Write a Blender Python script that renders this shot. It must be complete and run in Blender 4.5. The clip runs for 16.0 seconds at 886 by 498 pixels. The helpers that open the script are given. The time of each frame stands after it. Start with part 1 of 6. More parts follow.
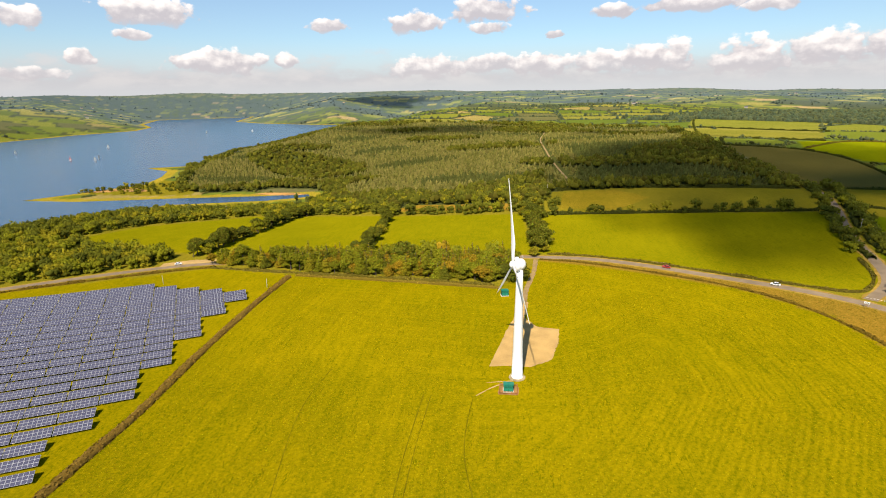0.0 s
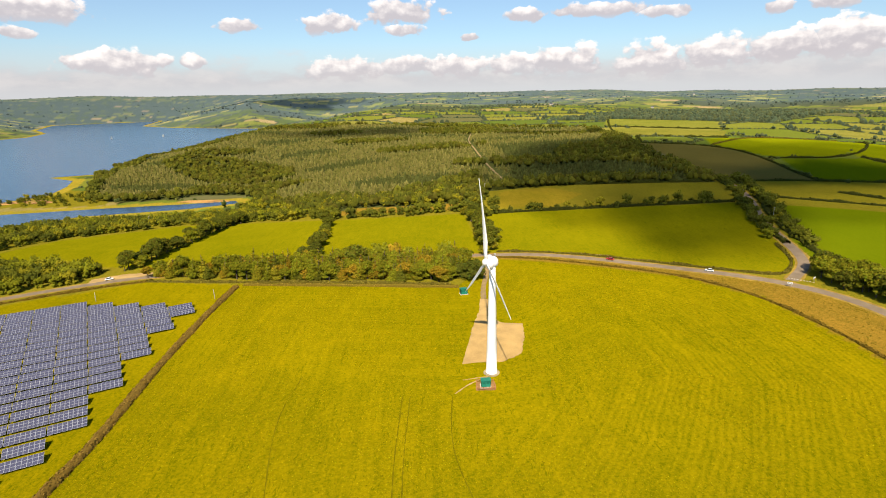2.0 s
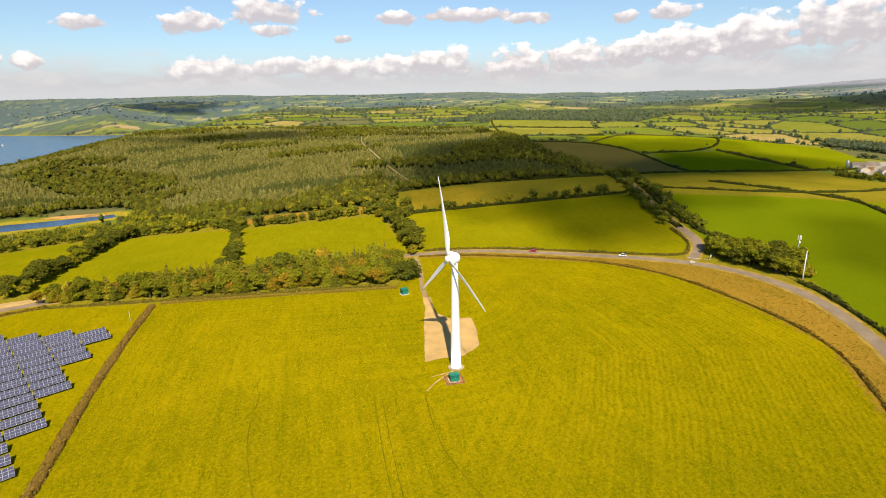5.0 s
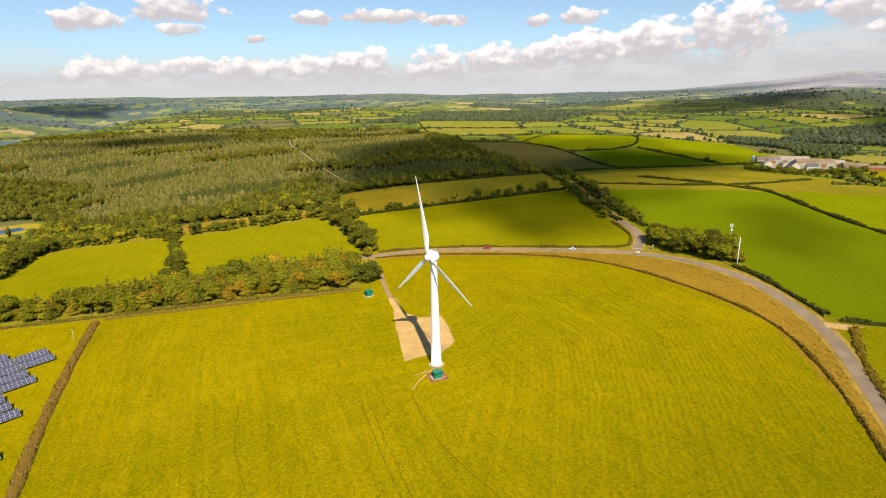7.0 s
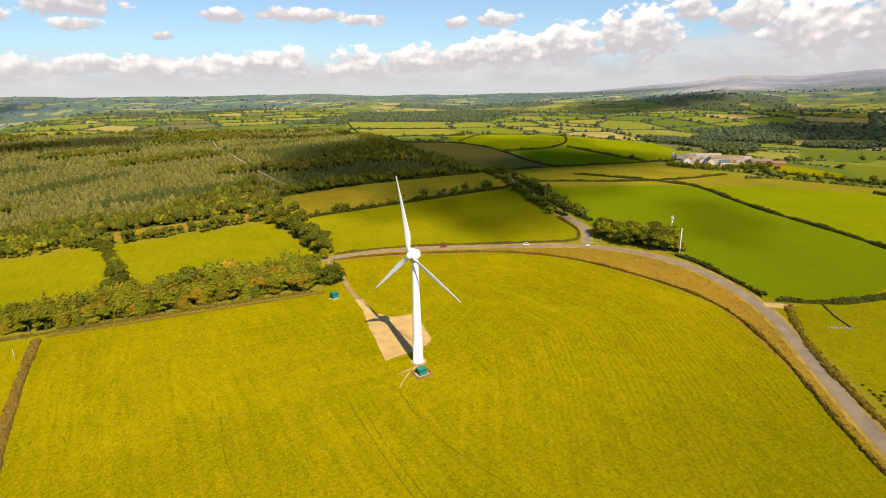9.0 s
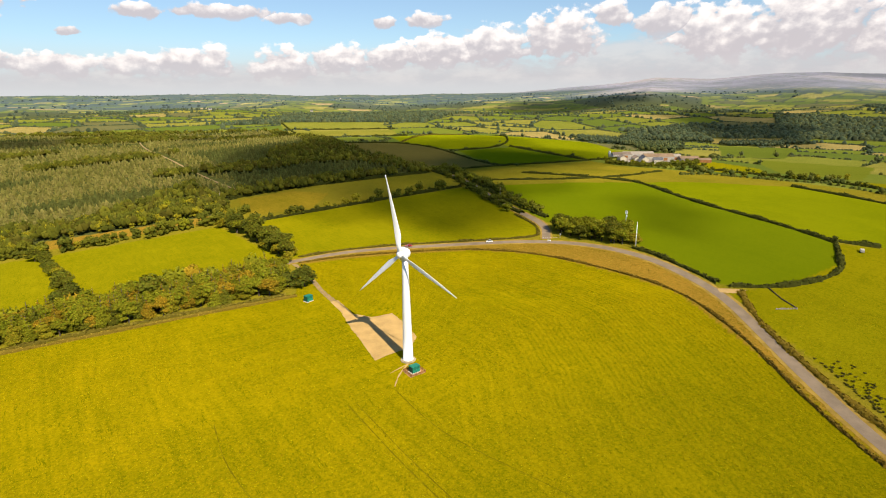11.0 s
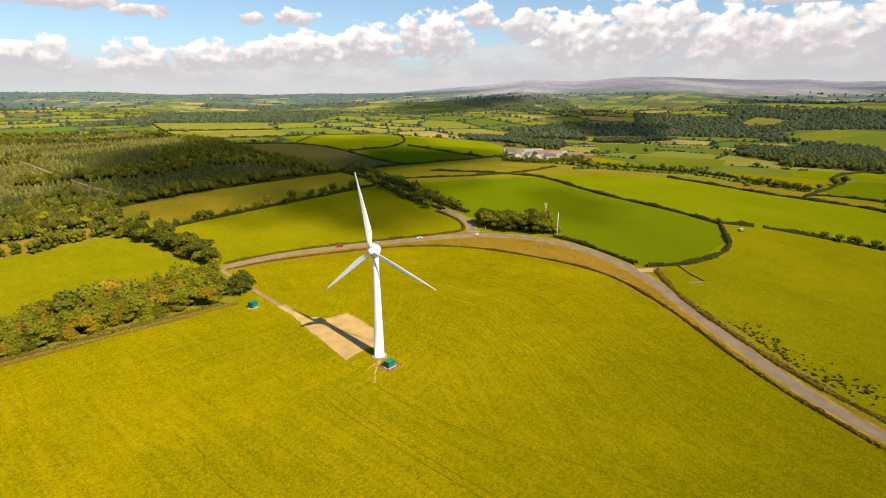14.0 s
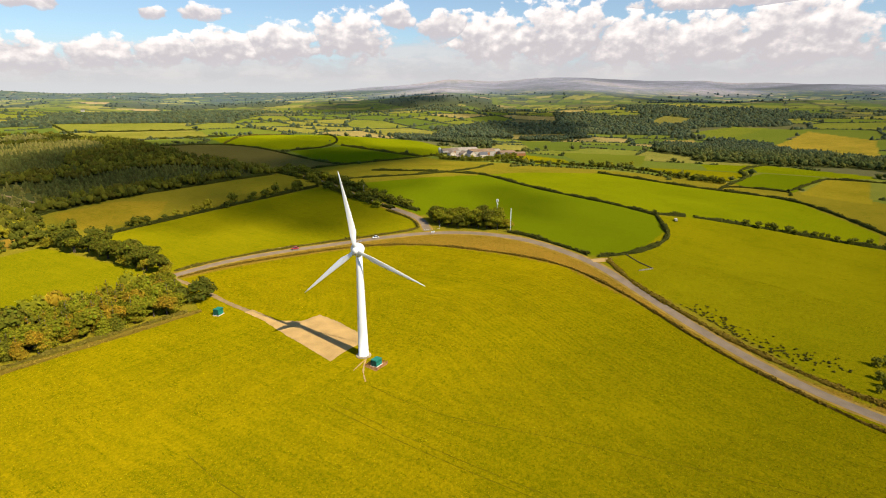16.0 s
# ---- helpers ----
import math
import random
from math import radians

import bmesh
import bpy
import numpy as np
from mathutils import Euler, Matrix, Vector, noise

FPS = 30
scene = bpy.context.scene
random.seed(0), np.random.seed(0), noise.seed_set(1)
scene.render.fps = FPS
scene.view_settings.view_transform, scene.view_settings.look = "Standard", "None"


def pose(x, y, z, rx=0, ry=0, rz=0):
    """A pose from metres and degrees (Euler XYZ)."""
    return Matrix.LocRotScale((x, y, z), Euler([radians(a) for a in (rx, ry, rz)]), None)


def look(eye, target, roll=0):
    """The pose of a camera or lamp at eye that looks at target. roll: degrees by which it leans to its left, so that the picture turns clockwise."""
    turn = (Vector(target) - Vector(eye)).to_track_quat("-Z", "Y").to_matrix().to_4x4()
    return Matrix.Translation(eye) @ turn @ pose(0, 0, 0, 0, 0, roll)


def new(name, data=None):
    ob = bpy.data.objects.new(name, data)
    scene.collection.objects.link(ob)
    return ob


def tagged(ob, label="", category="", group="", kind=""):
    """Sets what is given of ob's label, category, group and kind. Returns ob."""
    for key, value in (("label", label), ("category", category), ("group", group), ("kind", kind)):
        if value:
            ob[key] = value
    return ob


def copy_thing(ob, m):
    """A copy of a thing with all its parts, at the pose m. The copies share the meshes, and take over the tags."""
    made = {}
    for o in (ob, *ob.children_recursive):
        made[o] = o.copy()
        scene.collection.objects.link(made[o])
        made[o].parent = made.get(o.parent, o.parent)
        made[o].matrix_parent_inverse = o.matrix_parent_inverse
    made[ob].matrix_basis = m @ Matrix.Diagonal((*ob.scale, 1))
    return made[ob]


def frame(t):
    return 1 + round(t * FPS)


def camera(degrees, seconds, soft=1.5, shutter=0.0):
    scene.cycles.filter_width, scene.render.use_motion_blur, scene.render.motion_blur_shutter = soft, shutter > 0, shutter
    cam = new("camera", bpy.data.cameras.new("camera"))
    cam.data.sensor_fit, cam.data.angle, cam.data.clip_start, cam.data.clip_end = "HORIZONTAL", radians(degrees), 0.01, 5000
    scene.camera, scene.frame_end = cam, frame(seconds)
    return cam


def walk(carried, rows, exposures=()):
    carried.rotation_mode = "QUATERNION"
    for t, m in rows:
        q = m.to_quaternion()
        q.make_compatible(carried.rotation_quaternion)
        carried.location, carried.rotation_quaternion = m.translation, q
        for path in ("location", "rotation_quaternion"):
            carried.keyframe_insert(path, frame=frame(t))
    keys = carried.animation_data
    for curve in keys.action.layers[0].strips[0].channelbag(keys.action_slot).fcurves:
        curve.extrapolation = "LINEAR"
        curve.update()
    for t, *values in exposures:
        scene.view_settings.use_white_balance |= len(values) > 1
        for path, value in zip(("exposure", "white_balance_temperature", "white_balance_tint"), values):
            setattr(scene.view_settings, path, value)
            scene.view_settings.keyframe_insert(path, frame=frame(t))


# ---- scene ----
cam = camera(78.28, 16.0, soft=1.0)
PATH = [
    (0, (-2.82, -166.14, 92.67), (-15.276, -70.844, 65.046), -0.84),
    (0.5, (-6.53, -166.78, 92.75), (-15.495, -71.084, 65.158), -0.89),
    (1, (-10.32, -167.34, 92.81), (-15.754, -71.375, 65.227), -0.93),
    (1.5, (-14.20, -167.77, 92.82), (-16.143, -71.667, 65.259), -0.98),
    (2, (-18.14, -168.06, 92.77), (-16.888, -71.929, 65.247), -1.01),
    (2.5, (-22.11, -168.19, 92.67), (-17.817, -72.139, 65.181), -1.04),
    (3, (-26.10, -168.16, 92.53), (-18.513, -72.302, 65.092), -1.07),
    (3.5, (-30.18, -168.00, 92.42), (-18.780, -72.514, 64.992), -1.09),
    (4, (-34.31, -167.74, 92.35), (-19.182, -72.768, 64.927), -1.10),
    (4.5, (-38.49, -167.32, 92.32), (-19.918, -72.965, 64.889), -1.12),
    (5, (-42.72, -166.76, 92.32), (-20.889, -73.114, 64.868), -1.13),
    (5.5, (-46.97, -166.10, 92.32), (-21.995, -73.242, 64.854), -1.15),
    (6, (-51.26, -165.33, 92.31), (-23.140, -73.384, 64.839), -1.16),
    (6.5, (-55.56, -164.50, 92.29), (-24.229, -73.593, 64.814), -1.18),
    (7, (-59.89, -163.60, 92.23), (-25.174, -73.929, 64.768), -1.21),
    (7.5, (-64.21, -162.56, 92.22), (-26.172, -74.262, 64.727), -1.19),
    (8, (-68.53, -161.34, 92.22), (-27.469, -74.413, 64.696), -1.18),
    (8.5, (-72.90, -159.87, 92.20), (-28.910, -74.390, 64.657), -1.08),
    (9, (-77.27, -158.21, 92.18), (-30.472, -74.240, 64.617), -0.96),
    (9.5, (-81.60, -156.47, 92.21), (-32.197, -74.018, 64.624), -0.88),
    (10, (-85.88, -154.64, 92.26), (-33.997, -73.737, 64.652), -0.81),
    (10.5, (-90.13, -152.69, 92.30), (-35.791, -73.420, 64.678), -0.75),
    (11, (-94.35, -150.59, 92.33), (-37.506, -73.102, 64.676), -0.69),
    (11.5, (-98.53, -148.32, 92.29), (-39.075, -72.827, 64.620), -0.62),
    (12, (-102.69, -145.84, 92.18), (-40.442, -72.649, 64.487), -0.52),
    (12.5, (-106.87, -143.20, 92.04), (-41.949, -72.373, 64.303), -0.42),
    (13, (-111.01, -140.42, 91.86), (-43.574, -72.000, 64.111), -0.33),
    (13.5, (-115.07, -137.55, 91.74), (-45.190, -71.619, 63.987), -0.27),
    (14, (-118.99, -134.57, 91.70), (-46.624, -71.395, 63.926), -0.23),
    (14.5, (-122.77, -131.37, 91.70), (-47.858, -71.251, 63.889), -0.22),
    (15, (-126.47, -127.92, 91.63), (-49.243, -70.794, 63.820), -0.16),
    (15.5, (-130.15, -124.33, 91.59), (-51.116, -69.750, 63.769), -0.09),
    (16, (-133.86, -120.73, 91.63), (-53.226, -68.567, 63.751), -0.04),
]
walk(cam, [(t, look(eye, target, roll)) for t, eye, target, roll in PATH])

# ---- light ----
SUN_AZ, SUN_EL = 187.0, 43.5          # compass degrees from +y towards +x, and height
scene.view_settings.exposure = 0.50
sun_way = Vector((math.sin(radians(SUN_AZ)) * math.cos(radians(SUN_EL)), math.cos(radians(SUN_AZ)) * math.cos(radians(SUN_EL)), math.sin(radians(SUN_EL))))
sun_data = bpy.data.lights.new("sun", "SUN")
sun_data.energy, sun_data.angle, sun_data.color = 4.75, radians(0.7), (1.0, 0.878, 0.68)
new("sun", sun_data).matrix_world = look((0, 0, 900), Vector((0, 0, 900)) - sun_way)

# cumulus clouds: compass degrees, height in degrees, half width, half height
CLOUDS_WEST = [(-33.7, 7.2, 3.8, 1.2), (-43.2, 6.3, 1.8, 1.0), (-18.1, 6.3, 2.1, 0.7), (-9.9, 6.6, 2.8, 1.0), (-2.9, 7.6, 3.8, 1.2),
    (-2.6, 6.0, 2.1, 0.6), (9.2, 7.1, 2.1, 0.7), (15.8, 7.3, 5.9, 0.7), (3.9, 5.2, 1.2, 0.5), (-22.5, 3.2, 1.2, 0.7), (-39.3, 3.4, 1.2, 0.7),
    (-28.3, 3.0, 4.4, 1.2), (-8.5, 2.5, 4.1, 1.2), (-2.3, 2.7, 3.3, 1.0), (2.7, 2.5, 3.8, 1.2), (8.0, 2.6, 2.7, 1.2), (13.1, 2.9, 3.8, 1.5), (-42.8, 2.0, 2.7, 0.6), (-35.2, 5.2, 1.5, 0.5)]
CLOUDS_EAST = [(30.6, 6.6, 1.5, 0.6), (34.7, 6.8, 2.2, 0.7), (22.0, 6.9, 2.7, 0.6), (21.0, 2.7, 3.3, 1.7), (26.5, 3.1, 3.3, 1.5), (31.7, 3.4, 3.8, 1.5),
    (36.5, 3.8, 3.8, 1.7), (41.6, 4.3, 4.1, 2.0), (48.0, 5.0, 3.8, 2.5), (52.7, 6.8, 1.8, 1.3), (57.4, 6.1, 2.7, 1.5), (61.8, 4.8, 4.4, 2.6),
    (68.9, 5.2, 5.9, 3.2), (75.2, 4.4, 5.0, 2.6), (81.4, 4.4, 5.3, 2.6), (88.5, 4.7, 6.0, 3.4), (84.0, 7.6, 8.9, 0.8)]


def math_node(tree, op, a, b=None, clamp=False):
    n = tree.nodes.new("ShaderNodeMath")
    n.operation, n.use_clamp = op, clamp
    for i, v in enumerate((a, b)):
        if v is None:
            continue
        if isinstance(v, (int, float)):
            n.inputs[i].default_value = v
        else:
            tree.links.new(v, n.inputs[i])
    return n.outputs[0]


def vec_node(tree, op, a, b=None):
    n = tree.nodes.new("ShaderNodeVectorMath")
    n.operation = op
    for i, v in enumerate((a, b)):
        if v is None:
            continue
        if isinstance(v, tuple):
            n.inputs[i].default_value = v
        else:
            tree.links.new(v, n.inputs[i])
    return n.outputs["Value"] if op in ("LENGTH", "DISTANCE", "DOT_PRODUCT") else n.outputs[0]


def ramp_node(tree, fac, a, b, smooth=True):
    n = tree.nodes.new("ShaderNodeMapRange")
    n.interpolation_type = "SMOOTHSTEP" if smooth else "LINEAR"
    n.inputs["From Min"].default_value, n.inputs["From Max"].default_value = a, b
    tree.links.new(fac, n.inputs["Value"])
    return n.outputs[0]


def mix_node(tree, fac, a, b, blend="MIX"):
    n = tree.nodes.new("ShaderNodeMix")
    n.data_type, n.blend_type = "RGBA", blend
    for slot, v in ((n.inputs[0], fac), (n.inputs[6], a), (n.inputs[7], b)):
        if isinstance(v, (int, float)):
            slot.default_value = v
        elif isinstance(v, tuple):
            slot.default_value = (*v, 1.0)
        else:
            tree.links.new(v, slot)
    return n.outputs[2]


def noise_node(tree, where, scale, detail=4.0, rough=0.55):
    n = tree.nodes.new("ShaderNodeTexNoise")
    n.inputs["Scale"].default_value, n.inputs["Detail"].default_value, n.inputs["Roughness"].default_value = scale, detail, rough
    if where is not None:
        tree.links.new(where, n.inputs["Vector"])
    return n.outputs["Fac"]


def build_world():
    world = bpy.data.worlds.new("world")
    world.use_nodes = True
    scene.world = world
    tree = world.node_tree
    back = tree.nodes["Background"]
    sky = tree.nodes.new("ShaderNodeTexSky")
    sky.sky_type, sky.sun_disc = "NISHITA", False
    sky.sun_elevation, sky.sun_rotation = radians(SUN_EL), radians(SUN_AZ)
    sky.air_density, sky.dust_density, sky.ozone_density, sky.altitude = 1.0, 0.35, 2.5, 300
    coord = tree.nodes.new("ShaderNodeTexCoord").outputs["Generated"]
    split = tree.nodes.new("ShaderNodeSeparateXYZ")
    tree.links.new(coord, split.inputs[0])
    x, y, z = split.outputs
    join = tree.nodes.new("ShaderNodeCombineXYZ")
    tree.links.new(x, join.inputs[0]), tree.links.new(y, join.inputs[1])
    tree.links.new(math_node(tree, "MAXIMUM", z, 0.012), join.inputs[2])
    tree.links.new(join.outputs[0], sky.inputs["Vector"])
    azimuth = math_node(tree, "DEGREES", math_node(tree, "ARCTAN2", x, y))
    rise = math_node(tree, "DEGREES", math_node(tree, "ARCSINE", z))
    flat = tree.nodes.new("ShaderNodeCombineXYZ")
    tree.links.new(azimuth, flat.inputs[0]), tree.links.new(rise, flat.inputs[1])
    flat = flat.outputs[0]
    stretched = vec_node(tree, "MULTIPLY", flat, (0.75, 1.0, 1.0))
    puffs = noise_node(tree, stretched, 0.75, 8.0, 0.55)
    lumps = tree.nodes.new("ShaderNodeTexVoronoi")
    lumps.feature = "SMOOTH_F1"
    lumps.inputs["Scale"].default_value, lumps.inputs["Detail"].default_value = 0.85, 2.0
    tree.links.new(stretched, lumps.inputs["Vector"])
    billow = math_node(tree, "SUBTRACT", 0.42, lumps.outputs["Distance"])
    body, above = None, None
    for az, el, wide, high in CLOUDS_WEST + CLOUDS_EAST:
        off = vec_node(tree, "MULTIPLY", vec_node(tree, "SUBTRACT", flat, (az, el, 0.0)), (0.82 / wide, 0.80 / high, 0.0))
        d = math_node(tree, "SUBTRACT", 1.0, vec_node(tree, "LENGTH", off))
        up = vec_node(tree, "DOT_PRODUCT", off, (0.0, 1.0, 0.0))
        if body is None:
            body, above = d, up
            continue
        here = math_node(tree, "GREATER_THAN", d, body)
        step = tree.nodes.new("ShaderNodeMix")
        tree.links.new(here, step.inputs[0]), tree.links.new(above, step.inputs[2]), tree.links.new(up, step.inputs[3])
        above = step.outputs[0]
        body = math_node(tree, "MAXIMUM", body, d)
    # overhead and behind, the sky goes on with the same scattered cumulus
    high_up = ramp_node(tree, rise, 9.5, 16.0)
    layer = vec_node(tree, "MULTIPLY", coord, (9.0, 9.0, 22.0))
    scattered = math_node(tree, "MULTIPLY", math_node(tree, "SUBTRACT", noise_node(tree, layer, 0.55, 5.0), 0.58), 5.0)
    aside = math_node(tree, "MAXIMUM", high_up, math_node(tree, "MAXIMUM", ramp_node(tree, azimuth, 96, 104), ramp_node(tree, azimuth, -48, -56)))
    body = math_node(tree, "MAXIMUM", body, math_node(tree, "SUBTRACT", math_node(tree, "MULTIPLY", aside, math_node(tree, "ADD", scattered, 1.0)), 1.0))
    dense = math_node(tree, "ADD", math_node(tree, "MULTIPLY", body, 1.5), math_node(tree, "MULTIPLY", math_node(tree, "SUBTRACT", puffs, 0.5), 2.3))
    dense = math_node(tree, "ADD", dense, math_node(tree, "MULTIPLY", billow, 0.7))
    # crisp tops and soft, flat, greyer bases
    cover = math_node(tree, "MULTIPLY", ramp_node(tree, dense, 0.0, 0.34), ramp_node(tree, math_node(tree, "ADD", above, math_node(tree, "MULTIPLY", puffs, 0.6)), -1.0, -0.1))
    lit = noise_node(tree, vec_node(tree, "ADD", stretched, (-0.2, 0.45, 0.0)), 0.75, 4.0, 0.55)
    shade = math_node(tree, "ADD", math_node(tree, "MULTIPLY", math_node(tree, "SUBTRACT", puffs, lit), 1.15), math_node(tree, "MULTIPLY", billow, 0.5))
    shade = math_node(tree, "ADD", shade, math_node(tree, "MULTIPLY", above, 0.52))
    shade = ramp_node(tree, shade, -0.40, 0.36)
    cloud = mix_node(tree, shade, (5.2, 4.80, 5.0), (9.9, 9.1, 8.6))
    veil = math_node(tree, "ADD", math_node(tree, "MULTIPLY", ramp_node(tree, rise, 5.5, 0.5), 0.6), math_node(tree, "MULTIPLY", ramp_node(tree, rise, 30.0, 4.0), 0.22))
    sky_tint = mix_node(tree, 1.0, sky.outputs[0], SKY_TINT, "MULTIPLY")
    hazed = mix_node(tree, veil, sky_tint, (5.35, 5.12, 5.55))
    # a soft far bank of cloud low over the hills, taller in the east
    top = math_node(tree, "ADD", 3.4, math_node(tree, "MULTIPLY", ramp_node(tree, azimuth, 12.0, 60.0), 2.6))
    low = math_node(tree, "DIVIDE", rise, top)
    soft = noise_node(tree, vec_node(tree, "MULTIPLY", flat, (0.30, 0.75, 1.0)), 0.55, 6.0, 0.6)
    bank = math_node(tree, "ADD", math_node(tree, "MULTIPLY", math_node(tree, "SUBTRACT", soft, 0.5), 2.4), math_node(tree, "SUBTRACT", 1.0, low))
    bank = math_node(tree, "MULTIPLY", ramp_node(tree, bank, 0.0, 0.6), ramp_node(tree, rise, 0.2, 1.6))
    hazed = mix_node(tree, math_node(tree, "MULTIPLY", bank, 0.62), hazed, mix_node(tree, ramp_node(tree, soft, 0.4, 0.65), (4.9, 4.6, 4.8), (6.3, 5.8, 5.7)))
    cover = math_node(tree, "MULTIPLY", cover, math_node(tree, "ADD", 0.35, math_node(tree, "MULTIPLY", ramp_node(tree, rise, 0.4, 3.2), 0.6)))
    tree.links.new(mix_node(tree, cover, hazed, cloud), back.inputs["Color"])
    back.inputs["Strength"].default_value = 0.088


SKY_TINT = (0.80, 0.98, 1.06)
build_world()


# ---- materials ----
def material(name, rough=0.8, metal=0.0, spec=0.3):
    m = bpy.data.materials.new(name)
    m.use_nodes = True
    b = m.node_tree.nodes["Principled BSDF"]
    b.inputs["Roughness"].default_value, b.inputs["Metallic"].default_value = rough, metal
    b.inputs["Specular IOR Level"].default_value = spec
    b.inputs["Diffuse Roughness"].default_value = 1.0 if rough > 0.7 else 0.0
    return m, m.node_tree, b


def plain(name, colour, rough=0.6, metal=0.0, spec=0.3, grain=0.25, scale=1.5, bump=0.15):
    """A surface of one stuff, with stains at two sizes and a fine relief."""
    m, tree, b = material(name, rough, metal, spec)
    where = tree.nodes.new("ShaderNodeTexCoord").outputs["Object"]
    broad, fine = noise_node(tree, where, scale * 0.25, 3), noise_node(tree, where, scale * 6, 5, 0.65)
    both = math_node(tree, "ADD", math_node(tree, "MULTIPLY", broad, 0.6), math_node(tree, "MULTIPLY", fine, 0.4))
    lo, hi = tuple(c * (1 - grain) for c in colour), tuple(min(c * (1 + grain), 0.95) for c in colour)
    tree.links.new(mix_node(tree, ramp_node(tree, both, 0.3, 0.7), lo, hi), b.inputs["Base Color"])
    n = tree.nodes.new("ShaderNodeBump")
    n.inputs["Strength"].default_value, n.inputs["Distance"].default_value = bump, 0.05
    tree.links.new(fine, n.inputs["Height"]), tree.links.new(n.outputs[0], b.inputs["Normal"])
    return m


def ground_material():
    m, tree, b = material("meadow", 1.0, 0, 0.0)
    tint = tree.nodes.new("ShaderNodeAttribute")
    tint.attribute_name = "tint"
    where = tree.nodes.new("ShaderNodeTexCoord").outputs["Object"]
    broad = noise_node(tree, where, 0.012, 4, 0.6)
    middle = noise_node(tree, where, 0.09, 5, 0.65)
    fine = noise_node(tree, where, 1.9, 5, 0.75)
    clumps = noise_node(tree, where, 1.0, 2, 0.6)
    stretch = tree.nodes.new("ShaderNodeMapping")
    stretch.inputs["Rotation"].default_value, stretch.inputs["Scale"].default_value = (0, 0, radians(-12)), (0.5, 0.05, 0.2)
    tree.links.new(where, stretch.inputs["Vector"])
    rows = noise_node(tree, stretch.outputs[0], 1.0, 5, 0.6)
    # swaths of the last cut run round the field, along its edge
    inward = tree.nodes.new("ShaderNodeAttribute")
    inward.attribute_name = "inward"
    drift = tree.nodes.new("ShaderNodeCombineXYZ")
    tree.links.new(math_node(tree, "ADD", inward.outputs["Fac"], math_node(tree, "MULTIPLY", middle, 3.0)), drift.inputs[0])
    tree.links.new(math_node(tree, "MULTIPLY", broad, 3.0), drift.inputs[1])
    swath = noise_node(tree, drift.outputs[0], 0.42, 3, 0.6)
    wave = math_node(tree, "SINE", math_node(tree, "ADD", math_node(tree, "MULTIPLY", inward.outputs["Fac"], 3.0), math_node(tree, "MULTIPLY", middle, 11.0)))
    axes = tree.nodes.new("ShaderNodeSeparateXYZ")
    tree.links.new(where, axes.inputs[0])
    wave = math_node(tree, "MULTIPLY", wave, math_node(tree, "MULTIPLY", ramp_node(tree, broad, 0.36, 0.60), ramp_node(tree, axes.outputs[0], -15.0, 65.0)))
    trails = tree.nodes.new("ShaderNodeMapping")
    trails.inputs["Rotation"].default_value, trails.inputs["Scale"].default_value = (0, 0, radians(8)), (0.22, 0.035, 0.2)
    tree.links.new(where, trails.inputs["Vector"])
    wander = noise_node(tree, trails.outputs[0], 1.0, 4, 0.6)
    trod = ramp_node(tree, math_node(tree, "ABSOLUTE", math_node(tree, "SUBTRACT", wander, 0.5)), 0.012, 0.0)
    trod = math_node(tree, "MULTIPLY", trod, ramp_node(tree, middle, 0.46, 0.6))
    value = None
    for amount, what in ((0.62, broad), (0.5, middle), (1.45, fine), (0.95, clumps), (0.40, rows), (0.50, swath), (0.10, wave), (-0.5, trod)):
        share = math_node(tree, "MULTIPLY", what, amount)
        value = share if value is None else math_node(tree, "ADD", value, share)
    lo = mix_node(tree, 1.0, tint.outputs["Color"], (0.56, 0.68, 0.5), "MULTIPLY")
    hi = mix_node(tree, 1.0, tint.outputs["Color"], (1.37, 1.25, 1.4), "MULTIPLY")
    # lush short grass is more even than the rough gold pasture
    shades = tree.nodes.new("ShaderNodeSeparateColor")
    tree.links.new(tint.outputs["Color"], shades.inputs[0])
    uneven = math_node(tree, "ADD", 0.30, math_node(tree, "MULTIPLY", ramp_node(tree, shades.outputs[0], 0.11, 0.20), 0.70))
    patch = math_node(tree, "SUBTRACT", ramp_node(tree, value, 1.87, 2.52, False), 0.5)
    patch = math_node(tree, "ADD", 0.5, math_node(tree, "MULTIPLY", patch, uneven))
    tree.links.new(mix_node(tree, patch, lo, hi), b.inputs["Base Color"])
    n = tree.nodes.new("ShaderNodeBump")
    n.inputs["Strength"].default_value, n.inputs["Distance"].default_value = 0.6, 0.22
    relief = math_node(tree, "ADD", fine, math_node(tree, "MULTIPLY", clumps, 0.6))
    tree.links.new(relief, n.inputs["Height"]), tree.links.new(n.outputs[0], b.inputs["Normal"])
    return m


